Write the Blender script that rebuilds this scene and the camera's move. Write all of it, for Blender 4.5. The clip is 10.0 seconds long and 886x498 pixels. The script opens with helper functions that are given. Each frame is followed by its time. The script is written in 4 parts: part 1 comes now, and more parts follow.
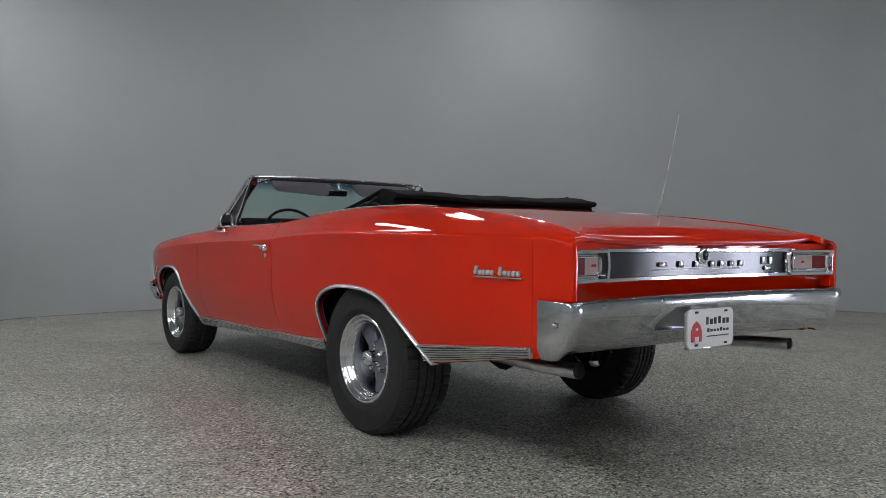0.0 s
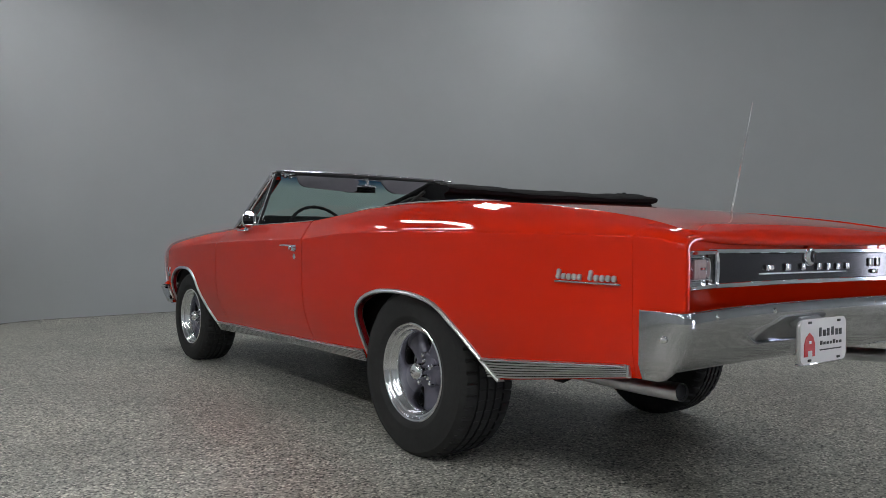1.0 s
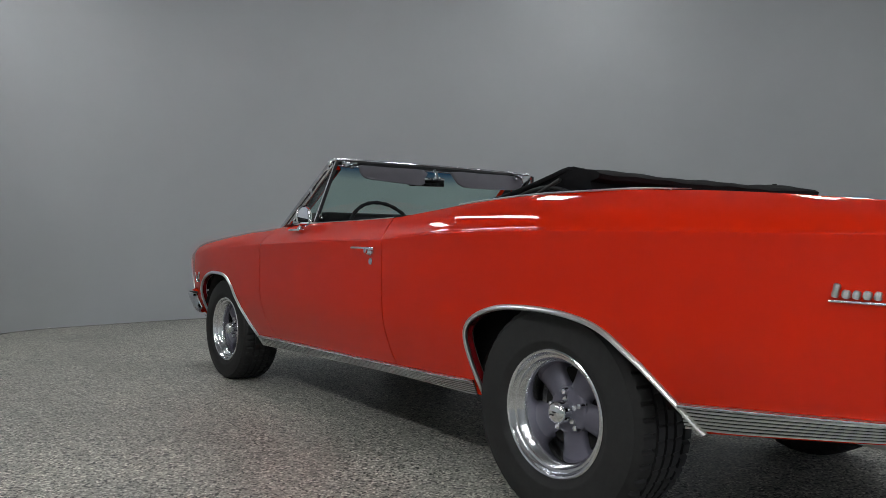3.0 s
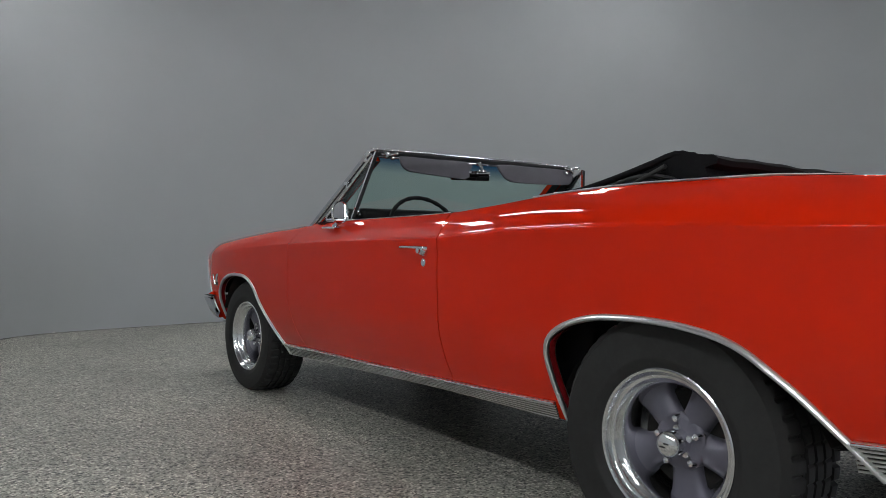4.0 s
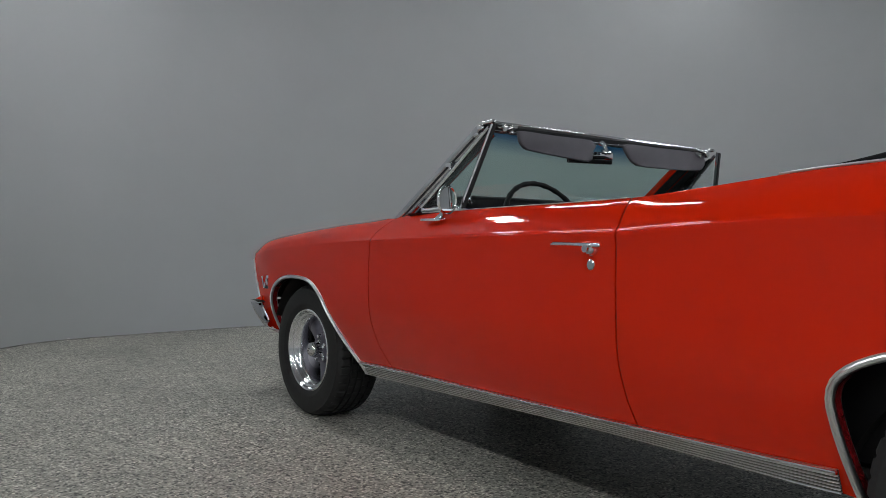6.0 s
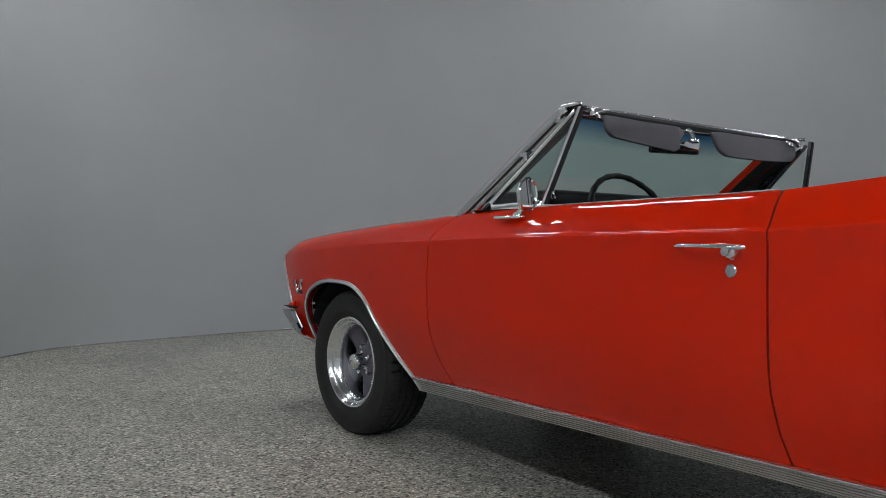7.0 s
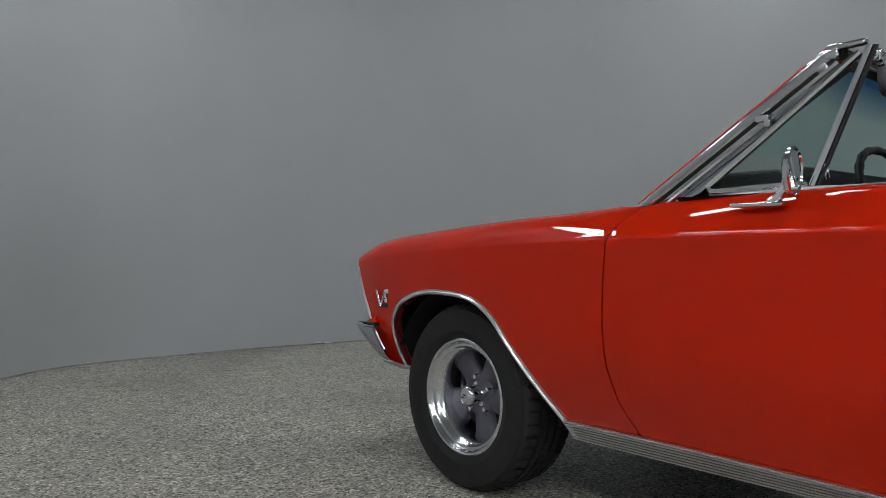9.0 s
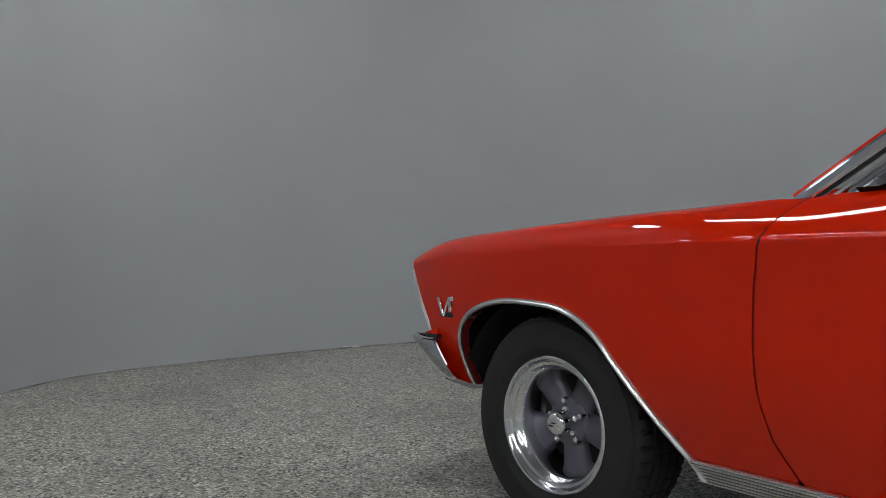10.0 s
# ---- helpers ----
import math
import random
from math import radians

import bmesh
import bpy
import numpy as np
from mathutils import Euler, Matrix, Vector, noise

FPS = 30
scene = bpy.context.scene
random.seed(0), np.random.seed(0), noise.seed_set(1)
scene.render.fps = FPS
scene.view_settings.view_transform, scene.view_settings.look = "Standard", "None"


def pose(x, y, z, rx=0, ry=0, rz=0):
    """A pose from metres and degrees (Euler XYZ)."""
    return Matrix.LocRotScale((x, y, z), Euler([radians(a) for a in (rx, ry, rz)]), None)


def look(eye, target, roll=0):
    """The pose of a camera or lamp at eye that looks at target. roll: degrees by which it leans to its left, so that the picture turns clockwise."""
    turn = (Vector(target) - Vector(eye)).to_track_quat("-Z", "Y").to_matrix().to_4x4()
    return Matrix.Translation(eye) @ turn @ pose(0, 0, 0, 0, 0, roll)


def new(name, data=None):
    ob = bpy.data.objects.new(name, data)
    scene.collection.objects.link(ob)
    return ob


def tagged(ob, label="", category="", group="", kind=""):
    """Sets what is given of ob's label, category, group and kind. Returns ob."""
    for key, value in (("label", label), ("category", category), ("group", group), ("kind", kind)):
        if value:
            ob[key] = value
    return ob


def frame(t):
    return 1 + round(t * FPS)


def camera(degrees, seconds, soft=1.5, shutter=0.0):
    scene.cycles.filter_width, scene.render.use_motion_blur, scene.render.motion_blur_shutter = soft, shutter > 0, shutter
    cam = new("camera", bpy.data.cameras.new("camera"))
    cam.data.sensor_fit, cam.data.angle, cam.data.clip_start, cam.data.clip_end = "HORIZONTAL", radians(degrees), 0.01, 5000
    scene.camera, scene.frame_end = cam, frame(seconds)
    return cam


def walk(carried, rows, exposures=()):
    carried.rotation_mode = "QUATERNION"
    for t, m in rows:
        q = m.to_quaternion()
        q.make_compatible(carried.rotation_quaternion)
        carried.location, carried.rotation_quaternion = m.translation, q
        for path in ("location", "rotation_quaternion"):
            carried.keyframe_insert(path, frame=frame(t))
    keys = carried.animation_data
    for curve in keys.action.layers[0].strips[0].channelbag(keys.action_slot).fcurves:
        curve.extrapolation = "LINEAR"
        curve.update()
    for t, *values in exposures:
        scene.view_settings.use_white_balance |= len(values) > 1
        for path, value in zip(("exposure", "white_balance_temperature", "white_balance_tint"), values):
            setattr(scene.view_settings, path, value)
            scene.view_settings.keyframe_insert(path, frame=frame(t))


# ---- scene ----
cam = camera(60.8, 10.0, soft=0.6)
PATH = [
    (0, (-2.419, -2.911, 0.877), (-1.268, -1.275, 0.851), 0.5),
    (0.5, (-2.401, -2.703, 0.869), (-1.255, -1.065, 0.843), 0.4),
    (1, (-2.399, -2.494, 0.872), (-1.251, -0.857, 0.846), 0.5),
    (1.5, (-2.394, -2.289, 0.87), (-1.246, -0.652, 0.844), 0.5),
    (2, (-2.388, -2.078, 0.868), (-1.239, -0.441, 0.843), 0.5),
    (2.5, (-2.387, -1.874, 0.868), (-1.234, -0.24, 0.845), 0.6),
    (4, (-2.337, -1.228, 0.852), (-1.19, 0.409, 0.835), 0.7),
    (4.5, (-2.333, -1.019, 0.847), (-1.185, 0.619, 0.831), 0.9),
    (5, (-2.332, -0.816, 0.842), (-1.184, 0.821, 0.8365), 1.25),
    (5.5, (-2.323, -0.604, 0.833), (-1.176, 1.035, 0.820), 1.08),
    (7, (-2.312, 0.034, 0.838), (-1.17, 1.676, 0.815), 0.8),
    (7.5, (-2.317, 0.249, 0.837), (-1.168, 1.885, 0.815), 0.9),
    (8, (-2.319, 0.466, 0.82), (-1.166, 2.100, 0.805), 0.96),
    (8.5, (-2.315, 0.682, 0.824), (-1.160, 2.313, 0.812), 0.88),
    (9, (-2.315, 0.907, 0.809), (-1.152, 2.533, 0.804), 0.95),
    (9.5, (-2.285, 1.135, 0.822), (-1.132, 2.769, 0.806), 0.97),
    (10, (-2.267, 1.349, 0.824), (-1.119, 2.987, 0.806), 0.68),
]
walk(cam, [(t, look(eye, target, roll)) for t, eye, target, roll in PATH])

# ---- world and light ----
world = bpy.data.worlds.new("studio_world")
scene.world = world
world.use_nodes = True
world.node_tree.nodes["Background"].inputs[0].default_value = (.02, .02, .021, 1)
world.node_tree.nodes["Background"].inputs[1].default_value = 1.0
scene.view_settings.exposure = 0.0
PANEL_POWER = 31.3
CEILING = 4.9
LAMP_Z = 3.6

# ---- materials ----


def material(name, color=(.5, .5, .5), rough=.5, metal=0.0, coat=0.0, noise_amt=0.0, noise_scale=20.0, bump=0.0, bump_scale=200.0, spec=.5, rough_var=0.0):
    """A principled material with colour variation, fine relief and uneven gloss."""
    m = bpy.data.materials.new(name)
    m.use_nodes = True
    nt = m.node_tree
    b = nt.nodes["Principled BSDF"]
    b.inputs["Base Color"].default_value = (*color, 1)
    b.inputs["Roughness"].default_value = rough
    b.inputs["Metallic"].default_value = metal
    b.inputs["Coat Weight"].default_value = coat
    b.inputs["Coat Roughness"].default_value = .03
    b.inputs["Specular IOR Level"].default_value = spec
    tc = nt.nodes.new("ShaderNodeTexCoord")
    if noise_amt or rough_var:
        n = nt.nodes.new("ShaderNodeTexNoise")
        n.inputs["Scale"].default_value = noise_scale
        n.inputs["Detail"].default_value = 6
        n.inputs["Roughness"].default_value = .65
        nt.links.new(tc.outputs["Object"], n.inputs["Vector"])
        if noise_amt:
            r = nt.nodes.new("ShaderNodeValToRGB")
            r.color_ramp.elements[0].position, r.color_ramp.elements[1].position = .3, .7
            r.color_ramp.elements[0].color = (*[c * (1 - noise_amt) for c in color], 1)
            r.color_ramp.elements[1].color = (*[min(1, c * (1 + noise_amt)) for c in color], 1)
            nt.links.new(n.outputs[0], r.inputs[0])
            nt.links.new(r.outputs[0], b.inputs["Base Color"])
        if rough_var:
            mr = nt.nodes.new("ShaderNodeMapRange")
            mr.inputs[3].default_value, mr.inputs[4].default_value = max(.01, rough - rough_var), rough + rough_var
            nt.links.new(n.outputs[0], mr.inputs[0])
            nt.links.new(mr.outputs[0], b.inputs["Roughness"])
    if bump:
        n2 = nt.nodes.new("ShaderNodeTexNoise")
        n2.inputs["Scale"].default_value = bump_scale
        n2.inputs["Detail"].default_value = 3
        nt.links.new(tc.outputs["Object"], n2.inputs["Vector"])
        bp = nt.nodes.new("ShaderNodeBump")
        bp.inputs["Strength"].default_value = bump
        bp.inputs["Distance"].default_value = .002
        nt.links.new(n2.outputs[0], bp.inputs["Height"])
        nt.links.new(bp.outputs[0], b.inputs["Normal"])
    return m


def glass(name, tint=(.93, .97, .96)):
    m = bpy.data.materials.new(name)
    m.use_nodes = True
    nt = m.node_tree
    nt.nodes.remove(nt.nodes["Principled BSDF"])
    out = nt.nodes["Material Output"]
    mix, tr, gl, lw = (nt.nodes.new("ShaderNode" + k) for k in ("MixShader", "BsdfTransparent", "BsdfGlossy", "LayerWeight"))
    pw, sc = nt.nodes.new("ShaderNodeMath"), nt.nodes.new("ShaderNodeMath")
    tr.inputs[0].default_value = (*tint, 1)
    gl.inputs["Roughness"].default_value = .02
    lw.inputs[0].default_value = .5
    pw.operation, pw.inputs[1].default_value = "POWER", 4.5
    sc.operation, sc.inputs[1].default_value, sc.inputs[2].default_value = "MULTIPLY_ADD", .5, .04
    nt.links.new(lw.outputs["Facing"], pw.inputs[0])
    nt.links.new(pw.outputs[0], sc.inputs[0])
    nt.links.new(sc.outputs[0], mix.inputs[0])
    nt.links.new(tr.outputs[0], mix.inputs[1])
    nt.links.new(gl.outputs[0], mix.inputs[2])
    nt.links.new(mix.outputs[0], out.inputs[0])
    return m, nt, tr


def glow(name, color, strength):
    m = bpy.data.materials.new(name)
    m.use_nodes = True
    b = m.node_tree.nodes["Principled BSDF"]
    b.inputs["Base Color"].default_value = (.8, .8, .8, 1)
    b.inputs["Emission Color"].default_value = (*color, 1)
    b.inputs["Emission Strength"].default_value = strength
    return m


RED = material("red_car_paint", (.64, .0172, .0012), .5, 0, 1.0, noise_amt=.03, noise_scale=1.5, bump=.005, bump_scale=6.0, spec=.0)
RED.node_tree.nodes["Principled BSDF"].inputs["Coat IOR"].default_value = 1.40
CHROME = material("chrome", (.80, .81, .83), .07, 1.0, rough_var=.03, noise_scale=6)
CHROME_OLD_DARK = material("bumper_chrome", (.58, .59, .62), .07, 1.0, noise_amt=.10, noise_scale=9, rough_var=.04, bump=.008, bump_scale=14)
ALLOY = material("polished_aluminium", (.72, .73, .75), .17, 1.0, rough_var=.05, noise_scale=14)
SATIN = material("satin_trim", (.74, .75, .75), .33, 1.0, noise_amt=.05, noise_scale=20)
SPOKE = material("grey_spoke_paint", (.126, .122, .155), .40, .2, noise_amt=.08, noise_scale=18, bump=.05)
RUBBER = material("tyre_rubber", (.021, .021, .021), .7, 0, noise_amt=.25, noise_scale=30, bump=.15, bump_scale=120, spec=.35, rough_var=.08)
SEAL = material("black_rubber_seal", (.012, .012, .013), .6, noise_amt=.1)
BLACK = material("matte_black", (.008, .008, .009), .8, noise_amt=.2, spec=.2)
LINER = material("dusty_underbody", (.022, .021, .020), .9, noise_amt=.4, noise_scale=8, spec=.15)
CLOTH = material("black_top_vinyl", (.0055, .0055, .0065), .8, noise_amt=.25, noise_scale=14, bump=.4, bump_scale=90, spec=.15)
VINYL = material("black_interior_vinyl", (.0045, .0045, .005), .5, noise_amt=.15, bump=.2, bump_scale=150, spec=.22)
VISOR = material("grey_visor_vinyl", (.165, .158, .172), .6, noise_amt=.08, noise_scale=12, bump=.2, bump_scale=220)
TAILBLACK = material("tail_panel_black", (.010, .009, .014), .14, noise_amt=.1, spec=.42)
# lens red; also paints the wheel arches' inner edges dark, as if shaded
LENS_SHADE_RED = material("red_lens", (.16, .006, .008), .12, coat=.6, noise_amt=.15, noise_scale=60)
LENS_CLEAR = material("clear_lens", (.46, .33, .33), .15, coat=.5, noise_amt=.12, noise_scale=70)
PLATE = material("white_plate", (.72, .70, .69), .4, noise_amt=.03)
PLATE_RED = material("plate_red", (.55, .02, .02), .45, noise_amt=.05)
PLATE_INK = material("plate_ink", (.02, .02, .02), .5, noise_amt=.1)
STEEL = material("exhaust_steel", (.66, .66, .68), .34, 1.0, noise_amt=.2, noise_scale=12, rough_var=.1)
GLASS, _, _ = glass("clear_glass", (.90, .94, .93))
WINDSHIELD, wnt, wtr = glass("windshield_glass")
MIRROR = material("mirror_silver", (.85, .85, .86), .02, 1.0)
# the windshield: greenish, with a blue shade band towards its upper edge
wtc, wsep, wmap, wramp = (wnt.nodes.new("ShaderNode" + k) for k in ("TexCoord", "SeparateXYZ", "MapRange", "ValToRGB"))
wmap.inputs[1].default_value, wmap.inputs[2].default_value = .95, 1.27
wramp.color_ramp.elements[0].position, wramp.color_ramp.elements[0].color = .74, (.62, .80, .76, 1)
wramp.color_ramp.elements[1].position, wramp.color_ramp.elements[1].color = .93, (.04, .17, .34, 1)
wnt.links.new(wtc.outputs["Object"], wsep.inputs[0])
wnt.links.new(wsep.outputs[2], wmap.inputs[0])
wnt.links.new(wmap.outputs[0], wramp.inputs[0])
wnt.links.new(wramp.outputs[0], wtr.inputs[0])


def floor_material():
    """Grey sealed floor with a dense salt-and-pepper flake."""
    m = material("speckled_floor", (.30, .29, .27), .42)
    nt = m.node_tree
    b = nt.nodes["Principled BSDF"]
    tc = nt.nodes.new("ShaderNodeTexCoord")

    def ramp(src, stops):
        r = nt.nodes.new("ShaderNodeValToRGB")
        r.color_ramp.elements[0].position, r.color_ramp.elements[1].position = stops[0][0], stops[-1][0]
        for p, _ in stops[1:-1]:
            r.color_ramp.elements.new(p)
        for e, (p, c) in zip(r.color_ramp.elements, stops):
            e.position, e.color = p, (*c, 1)
        nt.links.new(src, r.inputs[0])
        return r.outputs[0]

    def mix(kind, fac, a, c):
        x = nt.nodes.new("ShaderNodeMix")
        x.data_type, x.blend_type = "RGBA", kind
        x.inputs[0].default_value = fac
        nt.links.new(a, x.inputs[6])
        nt.links.new(c, x.inputs[7])
        return x.outputs[2]

    vor = nt.nodes.new("ShaderNodeTexVoronoi")
    vor.inputs["Scale"].default_value = 132
    vor.inputs["Randomness"].default_value = 1
    nt.links.new(tc.outputs["Object"], vor.inputs["Vector"])
    sep = nt.nodes.new("ShaderNodeSeparateColor")
    nt.links.new(vor.outputs["Color"], sep.inputs[0])
    flake = ramp(sep.outputs[0], [(0, (.015, .015, .013)), (.12, (.035, .035, .031)), (.22, (.250, .243, .213)), (.72, (.410, .401, .352)), (.88, (.64, .63, .565)), (1, (.88, .87, .79))])
    n = nt.nodes.new("ShaderNodeTexNoise")
    n.inputs["Scale"].default_value, n.inputs["Detail"].default_value, n.inputs["Roughness"].default_value = 260, 3, .7
    nt.links.new(tc.outputs["Object"], n.inputs["Vector"])
    fine = ramp(n.outputs[0], [(.32, (.55, .55, .55)), (.5, (.95, .95, .95)), (.7, (1.35, 1.35, 1.33))])
    c = mix("MULTIPLY", 1, flake, fine)
    big = nt.nodes.new("ShaderNodeTexNoise")
    big.inputs["Scale"].default_value, big.inputs["Detail"].default_value = 1.3, 5
    nt.links.new(tc.outputs["Object"], big.inputs["Vector"])
    stain = ramp(big.outputs[0], [(.32, (.78, .78, .765)), (.5, (1, 1, 1)), (.70, (1.15, 1.15, 1.13))])
    c = mix("MULTIPLY", 1, c, stain)
    mid_n = nt.nodes.new("ShaderNodeTexNoise")
    mid_n.inputs["Scale"].default_value, mid_n.inputs["Detail"].default_value = 9, 4
    nt.links.new(tc.outputs["Object"], mid_n.inputs["Vector"])
    c = mix("MULTIPLY", 1, c, ramp(mid_n.outputs[0], [(.30, (.88, .88, .87)), (.5, (1, 1, 1)), (.70, (1.09, 1.09, 1.08))]))
    nt.links.new(c, b.inputs["Base Color"])
    mr = nt.nodes.new("ShaderNodeMapRange")
    mr.inputs[3].default_value, mr.inputs[4].default_value = .36, .46
    b.inputs["Specular IOR Level"].default_value = .45
    nt.links.new(big.outputs[0], mr.inputs[0])
    nt.links.new(mr.outputs[0], b.inputs["Roughness"])
    bp = nt.nodes.new("ShaderNodeBump")
    bp.inputs["Strength"].default_value, bp.inputs["Distance"].default_value = .25, .001
    nt.links.new(n.outputs[0], bp.inputs["Height"])
    nt.links.new(bp.outputs[0], b.inputs["Normal"])
    return m


FLOOR = floor_material()
WALL = material("grey_wall_paint", (.385, .403, .408), .8, noise_amt=.035, noise_scale=.8, bump=.08, bump_scale=60, spec=.15, rough_var=.1)
CEIL = material("ceiling_paint", (.20, .205, .21), .8, noise_amt=.05, noise_scale=1.2)
BASE_DIRT = material("scuffed_plaster", (.52, .52, .50), .8, noise_amt=.2, noise_scale=30)
FOOT_LINE = material("grimy_sealant", (.24, .235, .22), .8, noise_amt=.6, noise_scale=5, bump=.3, bump_scale=40)
TUBE = glow("lit_diffuser", (.96, .98, 1.0), PANEL_POWER)
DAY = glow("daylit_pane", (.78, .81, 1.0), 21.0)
HOUSING = material("white_enamel", (.75, .76, .77), .4, noise_amt=.03)

# ---- mesh helpers ----
from mathutils.geometry import delaunay_2d_cdt


def mesh_object(name, verts, faces, mat, parent=None, label="", smooth=True, sharp=None):
    me = bpy.data.meshes.new(name)
    me.from_pydata([tuple(float(c) for c in v) for v in verts], [], [tuple(int(i) for i in f) for f in faces])
    me.validate()
    me.update()
    if smooth:
        me.polygons.foreach_set("use_smooth", [True] * len(me.polygons))
        if sharp:
            me.set_sharp_from_angle(angle=radians(sharp))
    me.materials.append(mat)
    ob = new(name, me)
    if parent is not None:
        ob.parent = parent
    if label:
        ob["label"] = label
    return ob


def part(name, bm, mat, parent, label="", smooth=True, sharp=35):
    """Links a bmesh as one mesh object under a thing or a part."""
    bmesh.ops.recalc_face_normals(bm, faces=bm.faces[:])
    me = bpy.data.meshes.new(name)
    bm.to_mesh(me)
    bm.free()
    if smooth:
        me.polygons.foreach_set("use_smooth", [True] * len(me.polygons))
        if sharp:
            me.set_sharp_from_angle(angle=radians(sharp))
    me.materials.append(mat)
    ob = new(name, me)
    ob.parent = parent
    if label:
        ob["label"] = label
    return ob


def grid(rows, close_u=False, close_v=False):
    """Verts and faces of a loft through rows of points of one length."""
    n, m = len(rows), len(rows[0])
    verts = [p for r in rows for p in r]
    faces = []
    for i in range(n if close_u else n - 1):
        for j in range(m if close_v else m - 1):
            i2, j2 = (i + 1) % n, (j + 1) % m
            faces.append((i * m + j, i2 * m + j, i2 * m + j2, i * m + j2))
    return verts, faces


def mirror(vf):
    """The piece for the other side of the car, whose centre line is at x = -0.025."""
    v, f = vf
    return [(-.05 - p[0], p[1], p[2]) for p in v], [tuple(reversed(q)) for q in f]


def join(*pieces):
    verts, faces = [], []
    for v, f in pieces:
        k = len(verts)
        verts += list(v)
        faces += [tuple(i + k for i in q) for q in f]
    return verts, faces


def block(cx, cy, cz, sx, sy, sz, bevel=.004, seg=2, turn=None):
    """A rounded box as verts and faces."""
    bm = bmesh.new()
    bmesh.ops.create_cube(bm, size=1)
    bmesh.ops.scale(bm, vec=(sx, sy, sz), verts=bm.verts[:])
    if bevel:
        bmesh.ops.bevel(bm, geom=bm.edges[:], offset=min(bevel, .45 * min(sx, sy, sz)), segments=seg, profile=.5, affect="EDGES")
    if turn is not None:
        bmesh.ops.transform(bm, matrix=turn.to_4x4(), verts=bm.verts[:])
    bmesh.ops.translate(bm, vec=(cx, cy, cz), verts=bm.verts[:])
    bm.verts.index_update()
    out = [tuple(v.co) for v in bm.verts], [tuple(v.index for v in f.verts) for f in bm.faces]
    bm.free()
    return out


def tube(path, radius, n=12, caps=True, close=False):
    """A round bar along a path; radius is one number or one for each point."""
    pts = [Vector(p) for p in path]
    rad = list(radius) if isinstance(radius, (list, tuple)) else [radius] * len(pts)
    rows, up = [], None
    for i, p in enumerate(pts):
        if close:
            d = pts[(i + 1) % len(pts)] - pts[i - 1]
        else:
            d = pts[min(i + 1, len(pts) - 1)] - pts[max(i - 1, 0)]
        d.normalize()
        if up is None:
            up = Vector((0, 0, 1)) if abs(d.z) < .9 else Vector((1, 0, 0))
        a = d.cross(up).normalized()
        up = a.cross(d).normalized()
        rows.append([tuple(p + rad[i] * (math.cos(2 * math.pi * k / n) * a + math.sin(2 * math.pi * k / n) * up)) for k in range(n)])
    v, f = grid(rows, close_u=close, close_v=True)
    if caps and not close:
        f += [tuple(range(n - 1, -1, -1)), tuple(range(len(v) - n, len(v)))]
    return v, f


def lathe(profile, n=64, close=False):
    """Turns (x, r) points about the x axis."""
    rows = [[(x, r * math.cos(2 * math.pi * k / n), r * math.sin(2 * math.pi * k / n)) for x, r in profile] for k in range(n)]
    return grid(rows, close_u=True, close_v=close)


def sweep(path, sides, outs, profile):
    """A section of (side, out) points carried along a path with its own two directions at each point, closed at the ends."""
    rows = []
    for p, s, o in zip(path, sides, outs):
        p, s, o = Vector(p), Vector(s).normalized(), Vector(o).normalized()
        rows.append([tuple(p + a * s + b * o) for a, b in profile])
    v, f = grid(rows, close_v=True)
    n = len(profile)
    f += [tuple(range(n)), tuple(range(len(v) - 1, len(v) - n - 1, -1))]
    return v, f


def smooth_line(pts, step=.03, close=False):
    """A Catmull-Rom line through points, at about even steps."""
    p = [Vector(q) for q in pts]
    out = []
    n = len(p)
    for i in range(n if close else n - 1):
        a, b, c, d = (p[(i + k) % n] if close else p[min(max(i + k, 0), n - 1)] for k in (-1, 0, 1, 2))
        m = max(1, int((c - b).length / step))
        for k in range(m):
            t = k / m
            out.append(.5 * (2 * b + (c - a) * t + (2 * a - 5 * b + 4 * c - d) * t * t + (3 * b - a - 3 * c + d) * t ** 3))
    if not close:
        out.append(p[-1])
    return out


def thing(name, label, category, at=(0, 0, 0)):
    ob = new(name)
    ob.location = at
    ob.empty_display_size = .1
    return tagged(ob, label, category)


# ---- the studio ----
PLAN = [(-1.95, 5.92), (-1.42, 6.34), (-.5, 6.53), (.4, 6.62), (1.6, 6.56), (3.4, 5.95), (5.4, 4.55), (6.8, 2.75), (7.45, .9), (7.5, -2.5), (6.4, -6.6), (2.6, -8.6), (-2.4, -8.6), (-6.2, -6.6), (-7.2, -2.6), (-6.3, 1.4), (-3.6, 4.5)]
ring = smooth_line([(x, y, 0) for x, y in PLAN], .18, close=True)
mid = Vector((.3, -1.0, 0))


def ground(y):
    """The floor's height: it falls a little towards the car's nose."""
    return .0185 - .0055 * y


